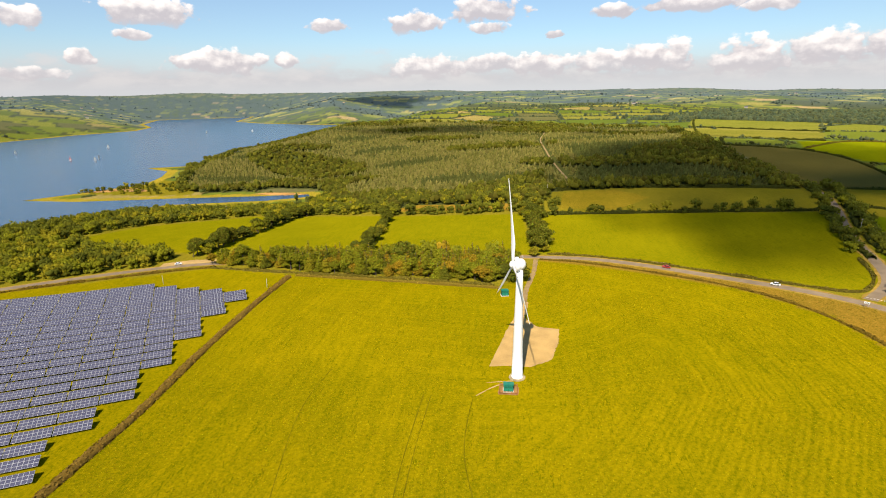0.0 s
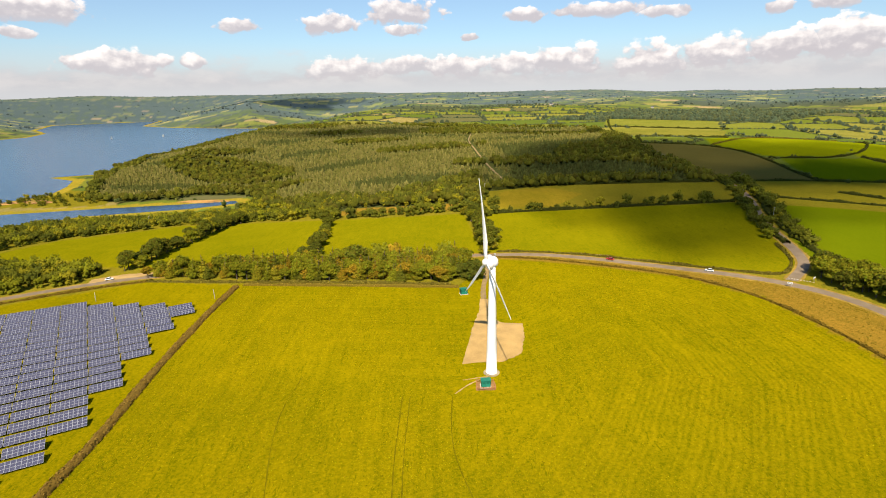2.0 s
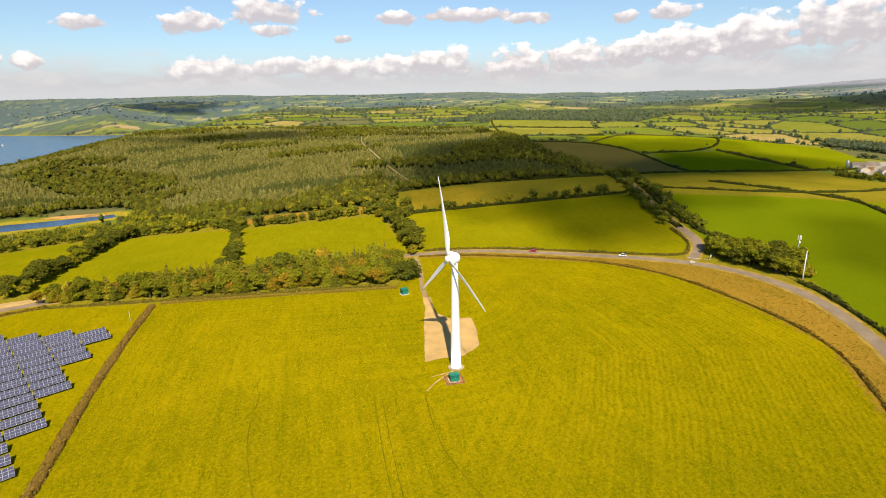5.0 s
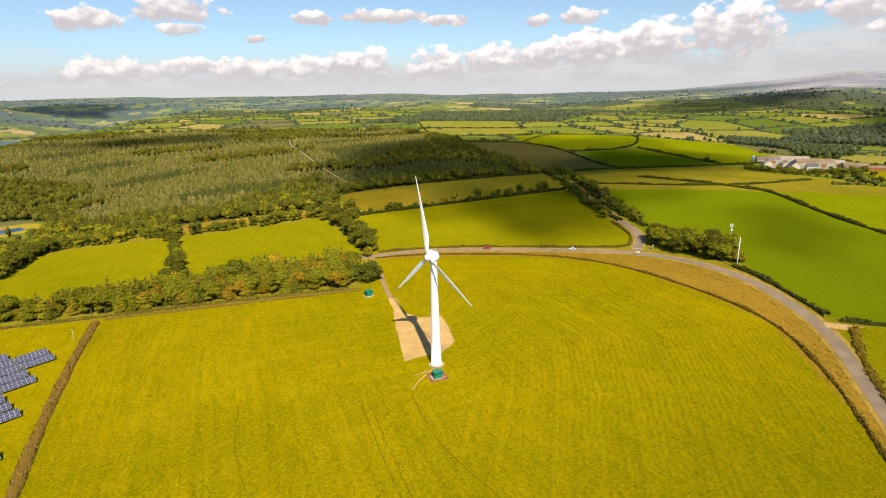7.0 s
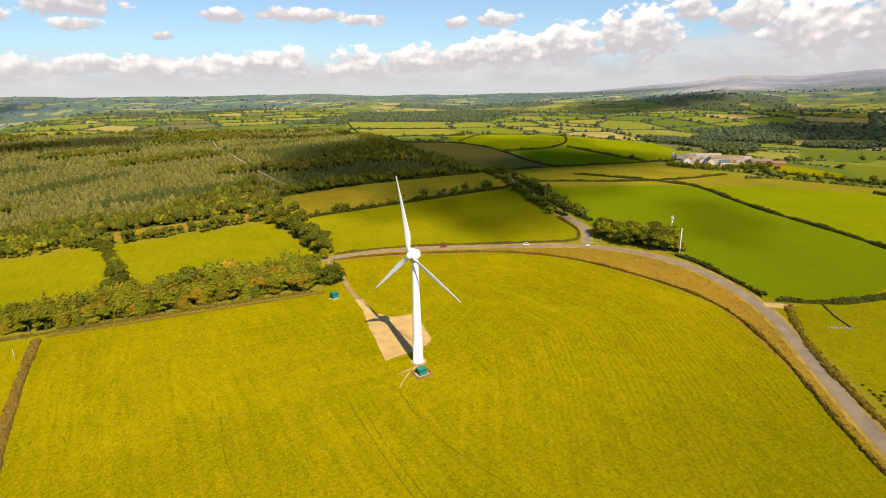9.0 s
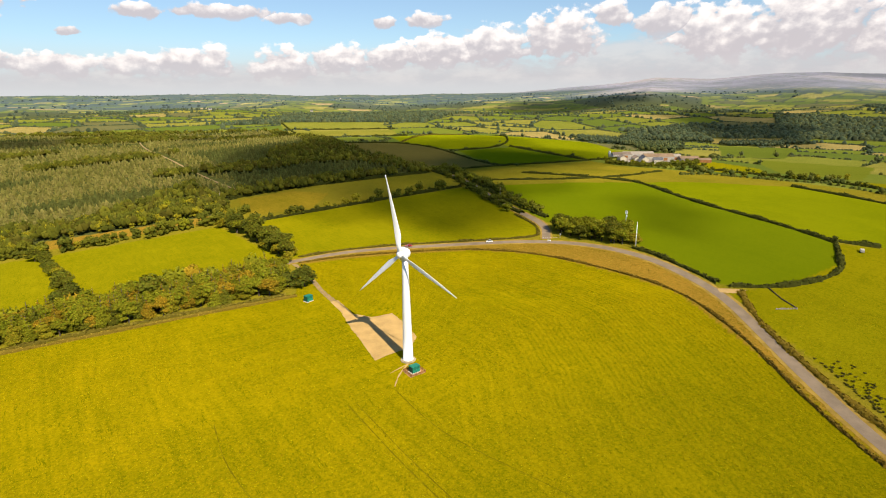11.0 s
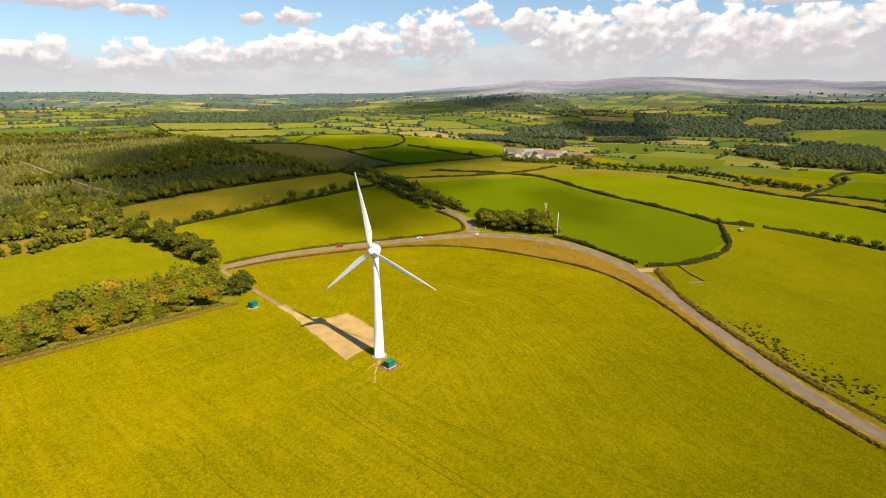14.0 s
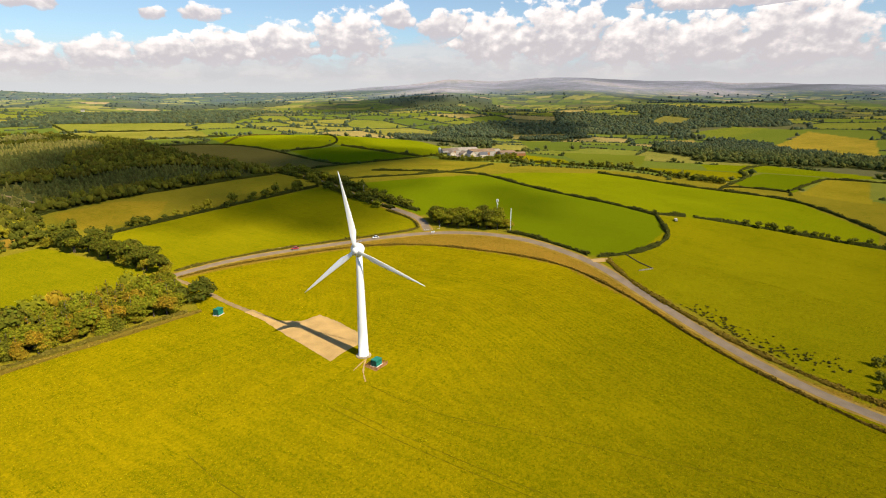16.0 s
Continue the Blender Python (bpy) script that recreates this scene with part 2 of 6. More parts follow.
def leaf_material():
    m, tree, b = material("foliage", 0.85, 0, 0.05)
    tint = tree.nodes.new("ShaderNodeAttribute")
    tint.attribute_name = "tint"
    island = tree.nodes.new("ShaderNodeNewGeometry").outputs["Random Per Island"]
    one = tree.nodes.new("ShaderNodeObjectInfo").outputs["Random"]
    k = math_node(tree, "ADD", math_node(tree, "MULTIPLY", island, 0.46), math_node(tree, "ADD", math_node(tree, "MULTIPLY", one, 0.36), 0.62))
    grey = tree.nodes.new("ShaderNodeCombineColor")
    for i in range(3):
        tree.links.new(k, grey.inputs[i])
    colour = mix_node(tree, 1.0, tint.outputs["Color"], grey.outputs[0], "MULTIPLY")
    tree.links.new(colour, b.inputs["Base Color"])
    thin = tree.nodes.new("ShaderNodeBsdfTranslucent")
    tree.links.new(colour, thin.inputs["Color"])
    mixed = tree.nodes.new("ShaderNodeMixShader")
    mixed.inputs[0].default_value = 0.35
    tree.links.new(b.outputs[0], mixed.inputs[1]), tree.links.new(thin.outputs[0], mixed.inputs[2])
    tree.links.new(mixed.outputs[0], tree.nodes["Material Output"].inputs["Surface"])
    return m


def water_material():
    m, tree, b = material("lake_water", 0.24, 0, 0.5)
    b.inputs["Base Color"].default_value = (0.032, 0.076, 0.140, 1)
    where = tree.nodes.new("ShaderNodeTexCoord").outputs["Object"]
    ripples = math_node(tree, "ADD", noise_node(tree, where, 0.35, 3), math_node(tree, "MULTIPLY", noise_node(tree, where, 0.02, 3), 1.5))
    n = tree.nodes.new("ShaderNodeBump")
    n.inputs["Strength"].default_value, n.inputs["Distance"].default_value = 0.35, 0.3
    tree.links.new(ripples, n.inputs["Height"]), tree.links.new(n.outputs[0], b.inputs["Normal"])
    return m


GROUND, LEAF, WATER = ground_material(), leaf_material(), water_material()
BARK = plain("bark", (0.10, 0.075, 0.05), 0.9, scale=2)
ASPHALT = plain("worn_asphalt", (0.196, 0.146, 0.096), 0.85, grain=0.22, scale=0.7)
GRAVEL = plain("pale_gravel", (0.375, 0.245, 0.090), 0.95, grain=0.22, scale=0.6, bump=0.4)
SAND = plain("orange_shore_sand", (0.40, 0.215, 0.060), 0.95, grain=0.3, scale=0.15, bump=0.3)
EARTH = plain("dry_earth", (0.235, 0.160, 0.068), 0.95)
DRY_EDGE = plain("dry_verge", (0.270, 0.178, 0.036), 1.0, spec=0.0, grain=0.3, scale=0.8)
WHITE = plain("white_paint", (0.80, 0.80, 0.79), 0.35, spec=0.5, grain=0.03, scale=0.5, bump=0.02)
MARKING = plain("road_marking", (0.72, 0.72, 0.68), 0.7, grain=0.15)
CONCRETE = plain("concrete", (0.45, 0.42, 0.36), 0.85, grain=0.2)
GREEN_STEEL = plain("green_painted_steel", (0.02, 0.20, 0.13), 0.5, grain=0.15)
DARK_GREEN = plain("dark_green_steel", (0.012, 0.10, 0.065), 0.55, grain=0.15)
TIMBER = plain("brown_timber", (0.34, 0.15, 0.05), 0.85, grain=0.3, scale=3)
STEEL = plain("galvanised_steel", (0.45, 0.46, 0.47), 0.45, 0.7, grain=0.12)
ROOF_GREY = plain("fibre_cement_roof", (0.215, 0.165, 0.125), 1.0, grain=0.35, scale=0.5)
ROOF_SLATE = plain("slate_roof", (0.10, 0.10, 0.11), 0.6, grain=0.3)
WALL_WHITE = plain("white_render", (0.48, 0.44, 0.36), 0.85, grain=0.1)
WALL_STONE = plain("rubble_stone", (0.30, 0.26, 0.20), 0.9, grain=0.35, scale=3)
GLASS_DARK = plain("dark_window_glass", (0.02, 0.025, 0.03), 0.08, spec=0.6, grain=0.1, bump=0.0)
CELL = plain("solar_cell_glass", (0.078, 0.078, 0.125), 0.25, spec=0.6, grain=0.15, scale=0.8, bump=0.0)
FRAME_ALU = plain("aluminium_frame", (0.62, 0.62, 0.64), 0.4, 0.6, grain=0.08)
RED_PAINT = plain("red_car_paint", (0.45, 0.03, 0.02), 0.3, spec=0.6, grain=0.05, bump=0.0)
TYRE = plain("black_rubber", (0.02, 0.02, 0.02), 0.85, grain=0.2)


def cloud_material():
    m, tree, b = material("cloud_vapour", 1.0, 0, 0)
    b.inputs["Base Color"].default_value = (0.85, 0.85, 0.85, 1)
    clear, mixed = tree.nodes.new("ShaderNodeBsdfTransparent"), tree.nodes.new("ShaderNodeMixShader")
    wisps = noise_node(tree, tree.nodes.new("ShaderNodeTexCoord").outputs["Object"], 0.012, 5, 0.6)
    tree.links.new(math_node(tree, "MULTIPLY", ramp_node(tree, wisps, 0.2, 0.5), 0.24), mixed.inputs[0])
    tree.links.new(clear.outputs[0], mixed.inputs[1]), tree.links.new(b.outputs[0], mixed.inputs[2])
    tree.links.new(mixed.outputs[0], tree.nodes["Material Output"].inputs["Surface"])
    return m


CLOUD_WHITE = cloud_material()


# ---- mesh helpers ----
def part(name, bm, mat, parent, label=""):
    """Links a bmesh as one mesh object, under a thing or part where there is one."""
    data = bpy.data.meshes.new(name)
    bm.to_mesh(data)
    bm.free()
    data.materials.append(mat)
    ob = new(name, data)
    ob.parent = parent
    return tagged(ob, label)


def thing(name, where, label, category, group="", turn=0.0):
    ob = new(name)
    ob.empty_display_size = 0.5
    ob.matrix_basis = pose(*where, 0, 0, turn)
    return tagged(ob, label, category, group)


def box(bm, size, m=None, bevel=0.0):
    made = bmesh.ops.create_cube(bm, size=1.0, matrix=(m or Matrix()) @ Matrix.Diagonal((*size, 1)))
    if bevel:
        edges = {e for v in made["verts"] for e in v.link_edges}
        bmesh.ops.bevel(bm, geom=list(edges), offset=bevel, segments=2, affect="EDGES")
    return bm


def at(x, y, z):
    return Matrix.Translation((x, y, z))


def lathe(bm, profile, sides=24, m=None):
    """A body turned round z from pairs of radius and height."""
    rings = []
    for r, z in profile:
        rings.append([bm.verts.new((m or Matrix()) @ Vector((r * math.cos(2 * math.pi * k / sides), r * math.sin(2 * math.pi * k / sides), z))) for k in range(sides)])
    for a, b in zip(rings, rings[1:]):
        for k in range(sides):
            bm.faces.new((a[k], a[(k + 1) % sides], b[(k + 1) % sides], b[k])).smooth = True
    bm.faces.new(rings[0][::-1]), bm.faces.new(rings[-1])
    return bm


def mesh_arrays(name, verts, tris, mat, tint=None, smooth=False):
    """A mesh object from arrays of corners and triangles, with a tint for each corner."""
    data = bpy.data.meshes.new(name)
    verts, tris = np.asarray(verts, np.float32), np.asarray(tris, np.int32)
    data.vertices.add(len(verts)), data.loops.add(tris.size), data.polygons.add(len(tris))
    data.vertices.foreach_set("co", verts.ravel())
    data.loops.foreach_set("vertex_index", tris.ravel())
    data.polygons.foreach_set("loop_start", np.arange(0, tris.size, tris.shape[1], dtype=np.int32))
    if smooth:
        data.polygons.foreach_set("use_smooth", np.ones(len(tris), bool))
    data.update(calc_edges=True)
    if tint is not None:
        layer = data.color_attributes.new("tint", "FLOAT_COLOR", "POINT")
        layer.data.foreach_set("color", np.c_[tint, np.ones(len(verts))].astype(np.float32).ravel())
    data.materials.append(mat)
    return data


rng = np.random.default_rng(7)


# ---- the lie of the land ----
HILLS = [(0,0,130,11.7),(-140,20,120,-8.0),(-190,200,150,8.1),(-110,360,150,-4.7),(150,80,120,-5.8),(215,230,120,6.9),(150,-40,90,3.7),
    (255,-40,70,11.9),(225,-110,70,-2.2),(330,120,110,15.5),(490,520,150,25.2),(560,225,140,-2.6),(400,460,110,-14.4),(260,460,140,0.9),
    (260,720,220,10.7),(40,650,220,16.9),(-300,500,220,-28.5),(-620,780,320,-28.4),(320,-240,220,-6.0),(0,-230,220,-10.4)]
SKY_AZ = [-180,-120,-45,-33,-7,15,30,39,48,54,58,63,72,78,83,86,95,120,180]
SKY_Z = [95,95,104,108,101,92,66,76,92,142,178,163,191,163,167,142,130,110,95]
LAKE_Z = -34.0
LAKE = [(-505,296),(-459,392),(-418,437),(-309,470),(-262,500),(-270,516),(-330,500),(-421,482),(-553,449),(-630,452),(-600,500),(-552,584),(-575,660),
    (-605,722),(-672,764),(-600,800),(-640,1000),(-646,1089),(-681,1399),(-600,1560),(-514,1709),(-640,2000),(-560,2440),(-513,2617),(-735,2130),(-908,2190),
    (-1173,2310),(-1400,2500),(-1580,3040),(-1981,2740),(-1760,2300),(-1543,2043),(-1461,1826),(-1536,1603),(-1546,1335),(-1500,900),(-1300,400),(-800,150)]
def smooth(a,b,v):
    u=np.clip((v-a)/(b-a),0,1); return u*u*(3-2*u)
def inside(poly,x,y):
    r=np.zeros(np.shape(x),bool); n=len(poly)
    for i in range(n):
        (xa,ya),(xb,yb)=poly[i],poly[(i+1)%n]
        if ya==yb: continue
        r^=((ya>y)!=(yb>y))&(x<(xb-xa)*(y-ya)/(yb-ya)+xa)
    return r
def edge(poly,x,y,closed=True):
    d=np.full(np.shape(x),1e9); n=len(poly)
    for i in range(n if closed else n-1):
        (xa,ya),(xb,yb)=poly[i],poly[(i+1)%n]
        ux,uy=xb-xa,yb-ya; L=ux*ux+uy*uy+1e-9
        s=np.clip(((x-xa)*ux+(y-ya)*uy)/L,0,1)
        d=np.minimum(d,np.hypot(x-xa-s*ux,y-ya-s*uy))
    return d
def height(x,y,lake=True):
    x,y=np.asarray(x,float),np.asarray(y,float)
    z=np.zeros(x.shape)
    for a,b,r,h in HILLS: z=z+h*np.exp(-((x-a)**2+(y-b)**2)/(2*r*r))
    r=np.hypot(x,y); az=np.degrees(np.arctan2(x,y))
    up=np.interp(az,SKY_AZ,SKY_Z)
    east=smooth(30,62,az)
    far=up*smooth(900,4700,r)**(0.85+0.35*east)+12*(1-east)*smooth(500,900,r)*(1-smooth(1500,2500,r))
    far=far-24*east*np.exp(-((r-1150)/450)**2)
    far=far+smooth(800,2600,r)*(1-0.6*smooth(4000,4700,r))*(11*np.sin(x/310+1.3)*np.cos(y/270)+7*np.sin((x+y)/170)+5*np.sin((x-1.7*y)/230+2))
    s=smooth(600,1300,r)
    z=z*(1-s)+far*s
    if lake:
        d=edge(LAKE,x,y); ins=inside(LAKE,x,y)
        sd=np.where(ins,-d,d)
        bank=LAKE_Z+np.where(sd<0,np.maximum(sd*0.12,-6),np.minimum(sd*0.035,3.0)+np.maximum(sd-40,0)*0.22)
        z=np.where(ins,bank,np.minimum(z,bank)); z=np.where(~ins,np.maximum(z,LAKE_Z+np.minimum(sd*0.03,2)),z)
    return z


def drape(x, y, up=0.0):
    return float(height(np.array([x]), np.array([y]))[0]) + up


GRASS_GOLD = (0.196, 0.159, 0.0012)
GRASS_BRIGHT = (0.150, 0.166, 0.002)
PASTURE = (0.167, 0.153, 0.002)
GRASS_LUSH = (0.110, 0.137, 0.002)
GRASS_DULL = (0.170, 0.142, 0.010)
ROUGH = (0.205, 0.128, 0.014)
BROWN = (0.120, 0.098, 0.022)
WOOD_FLOOR = (0.064, 0.070, 0.018)
STUBBLE = (0.360, 0.250, 0.070)
# moor colour with the grey-blue of distance haze put in
HAZED_HEATH = (0.205, 0.214, 0.245)
SHORE = (0.260, 0.200, 0.020)

FIELDS = [
    (GRASS_GOLD, [(-123, -120), (-124, 108), (-8, 86), (14, 134), (68, 111), (104, 92), (128, 59), (134, 9), (133, -25), (105, -75), (67, -131), (60, -200), (-123, -260)]),
    (GRASS_GOLD, [(-270, 74), (-177, 121), (-124, 108), (-123, -260), (-300, -260)]),
    (ROUGH, [(14, 134), (68, 111), (104, 92), (128, 59), (134, 9), (133, -25), (105, -75), (67, -131), (60, -200), (70, -200), (80, -130), (124, -66), (155, -17), (164, 12), (164, 44), (151, 70), (100, 107), (71, 124), (16, 139)]),
    (PASTURE, [(-332, 188), (-321, 262), (-252, 325), (-204, 300), (-204, 150), (-284, 165)]),
    (PASTURE, [(-200, 147), (-196, 308), (-105, 284), (-95, 145)]),
    (PASTURE, [(-95, 145), (-105, 282), (5, 266), (10, 145)]),
    (PASTURE, [(12, 146), (16, 262), (135, 242), (205, 226), (187, 158), (172, 103), (157, 83), (130, 100), (88, 124), (29, 144)]),
    (GRASS_DULL, [(34, 270), (40, 360), (98, 356), (231, 318), (207, 240), (138, 246)]),
    ((0.205, 0.150, 0.010), [(36, 280), (44, 352), (92, 347), (112, 305), (80, 268)]),
    (ROUGH, [(-112, 322), (-100, 306), (-40, 296), (20, 281), (14, 312), (-50, 328), (-100, 348)]),
    (BROWN, [(258, 324), (246, 355), (264, 473), (266, 597), (351, 560), (376, 471), (333, 318)]),
    (GRASS_BRIGHT, [(351, 560), (380, 640), (620, 700), (560, 556), (452, 456), (380, 480)]),
    (GRASS_BRIGHT, [(467, 466), (560, 570), (780, 640), (555, 300), (475, 300)]),
    (GRASS_LUSH, [(386, 467), (467, 440), (470, 300), (339, 318)]),
    (GRASS_DULL, [(270, 315), (470, 298), (440, 180), (316, 140), (232, 240)]),
    (GRASS_LUSH, [(219, 218), (319, 124), (292, 66), (261, -42), (243, -49), (221, -58), (206, -60), (188, -55), (170, -47), (156, -32), (172, 12), (184, 42), (180, 104), (208, 195)]),
    (GRASS_BRIGHT, [(319, 124), (471, 64), (457, -69), (454, -121), (352, -179), (309, -175), (277, -66), (258, -43), (292, 66)]),
    (PASTURE, [(152, -38), (182, -53), (226, -57), (256, -46), (277, -66), (306, -124), (309, -210), (80, -210), (75, -150), (104, -110), (131, -66)]),
    ((0.155, 0.158, 0.022), [(457, 1346), (671, 1187), (585, 986), (379, 1120)]),
    ((0.165, 0.155, 0.022), [(370, 1063), (565, 932), (420, 660), (330, 800)]),
    (GRASS_LUSH, [(525, -63), (613, -90), (613, -148), (496, -124), (505, -75)]),
    ((0.205, 0.165, 0.010), [(618, -154), (609, -190), (470, -182), (488, -128)]),
    (PASTURE, [(585, 40), (600, -38), (608, -82), (525, -61), (545, -12), (560, 40)]),
    (GRASS_BRIGHT, [(655, -15), (686, -95), (650, -196), (622, -196), (616, -92), (604, -30)]),
    ((0.145, 0.160, 0.016), [(1432, 110), (1559, 35), (1545, -40), (1297, 34)]),
    ((0.125, 0.148, 0.016), [(1545, -40), (1527, -133), (1259, -67), (1297, 34)]),
    ((0.255, 0.190, 0.020), [(1215, -70), (1506, -133), (1400, -260), (910, -236), (926, -204), (1042, -122)]),
    ((0.265, 0.200, 0.050), [(1246, 151), (1276, 90), (1118, 43), (1141, 112)]),
    ((0.170, 0.150, 0.030), [(1641, 269), (1766, 256), (1719, 158), (1569, 176), (1556, 241)]),
    (PASTURE, [(628, 250), (605, 153), (560, 127), (520, 160), (590, 235)]),
    ((0.120, 0.134, 0.012), [(694, 205), (718, 70), (592, 45), (585, 123)]),
    ((0.095, 0.118, 0.014), [(991, 405), (1066, 284), (744, 182), (690, 244)]),
    ((0.185, 0.150, 0.040), [(1184, 521), (1285, 406), (1209, 362), (1076, 460)]),
    (GRASS_DULL, [(-640, 480), (-552, 490), (-480, 490), (-425, 500), (-460, 580), (-540, 620), (-640, 740)]),
]
VALLEY_WOODS = [
    [(1126, 126), (1118, 43), (1289, 57), (1306, 13), (1215, -70), (1016, -125), (867, -200), (860, -260), (700, -260), (702, -124), (680, -26), (808, 74)],
    [(1000, 640), (1120, 470), (1010, 390), (1200, 330), (1330, 350), (1480, 480), (1420, 640), (1200, 760)],
    [(1300, 150), (1400, 140), (1300, 70), (1270, 95)], [(1480, 160), (1700, 70), (1650, -70), (1590, -60), (1590, 30), (1470, 120)],
    [(700, 225), (740, 195), (1040, 290), (1000, 330)], [(640, 330), (700, 300), (900, 470), (1000, 660), (900, 700), (760, 480)]]
CLEARING = [(-112, 322), (-100, 306), (-40, 296), (20, 281), (14, 312), (-50, 328), (-100, 348)]
FOREST = [(-462, 520), (-400, 516), (-352, 528), (-330, 552), (-262, 548), (-226, 470), (-150, 345), (-110, 322), (13, 292), (36, 360), (142, 337), (236, 318), (250, 364), (254, 464), (253, 569),
    (341, 1061), (175, 1127), (-16, 1225), (-218, 1290), (-430, 1250), (-620, 1300), (-660, 1080), (-600, 780)]
FIELD_SCALE = 150.0


def far_scale(x, y):
    """How much smaller the far country is laid out, so that the distance reaches to the hills."""
    r = np.hypot(x + 60, y + 140)
    return 1 / (1 - 0.86 * smooth(1400, 4700, r) ** 1.2)


def cells(x, y):
    """The patchwork of far fields: the number of the parcel at each place, and how far off its edge lies."""
    k = far_scale(x, y)
    x, y = (x + 60) * k, (y + 140) * k
    warp_x, warp_y = x + 60 * np.sin(y / 430 + 0.7), y + 60 * np.sin(x / 390 + 2.1)
    gx, gy = np.floor(warp_x / FIELD_SCALE), np.floor(warp_y / FIELD_SCALE)
    first, second, which = np.full(x.shape, 1e9), np.full(x.shape, 1e9), np.zeros(x.shape)
    for i in (-1, 0, 1):
        for j in (-1, 0, 1):
            cx, cy = gx + i, gy + j
            h1 = np.mod(np.sin(cx * 127.1 + cy * 311.7) * 43758.5453, 1.0)
            h2 = np.mod(np.sin(cx * 269.5 + cy * 183.3) * 43758.5453, 1.0)
            d = np.hypot((cx + 0.15 + 0.7 * h1) * FIELD_SCALE - warp_x, (cy + 0.15 + 0.7 * h2) * FIELD_SCALE - warp_y)
            nearer = d < first
            second = np.where(nearer, first, np.minimum(second, d))
            which = np.where(nearer, np.mod(h1 * 7.13 + h2 * 3.71, 1.0), which)
            first = np.minimum(first, d)
    return which, (second - first) / 2 / k


def wooded(x, y):
    """Where woods fill the folds of the valley and the far hills."""
    k = far_scale(x, y)
    u, v = x * k, y * k
    az, r = np.degrees(np.arctan2(x, y)), np.hypot(x, y)
    fold = np.sin(u / 260 + 1.6 * np.sin(v / 310)) + np.sin(v / 190 + 1.1 * np.sin(u / 230)) + 0.6 * np.sin((u - v) / 83)
    out = (fold > 0.62 - 0.12 * smooth(35, 60, az)) & (r > 1350)
    for outline in VALLEY_WOODS:
        out |= inside(outline, x + 14 * np.sin(y / 23), y + 14 * np.sin(x / 19))
    return out


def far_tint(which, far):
    """Pasture, hay, stubble and plough by a parcel's number; further off, haze is put into the colours, cooler and
    paler.
    """
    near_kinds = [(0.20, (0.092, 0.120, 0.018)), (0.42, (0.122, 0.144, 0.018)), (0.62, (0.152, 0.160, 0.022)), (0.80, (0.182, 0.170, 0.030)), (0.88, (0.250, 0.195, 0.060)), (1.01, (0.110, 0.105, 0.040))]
    hazed_kinds = [(0.30, (0.084, 0.114, 0.074)), (0.50, (0.118, 0.150, 0.080)), (0.68, (0.180, 0.200, 0.084)), (0.82, (0.245, 0.232, 0.100)), (0.85, (0.340, 0.260, 0.165)), (1.01, (0.088, 0.116, 0.090))]
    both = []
    for kinds in (near_kinds, hazed_kinds):
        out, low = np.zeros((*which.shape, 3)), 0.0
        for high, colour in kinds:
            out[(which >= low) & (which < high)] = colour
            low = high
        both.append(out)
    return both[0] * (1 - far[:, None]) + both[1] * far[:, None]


# far woodland green with bluish distance haze mixed into it
HAZED_WOOD = (0.078, 0.106, 0.106)


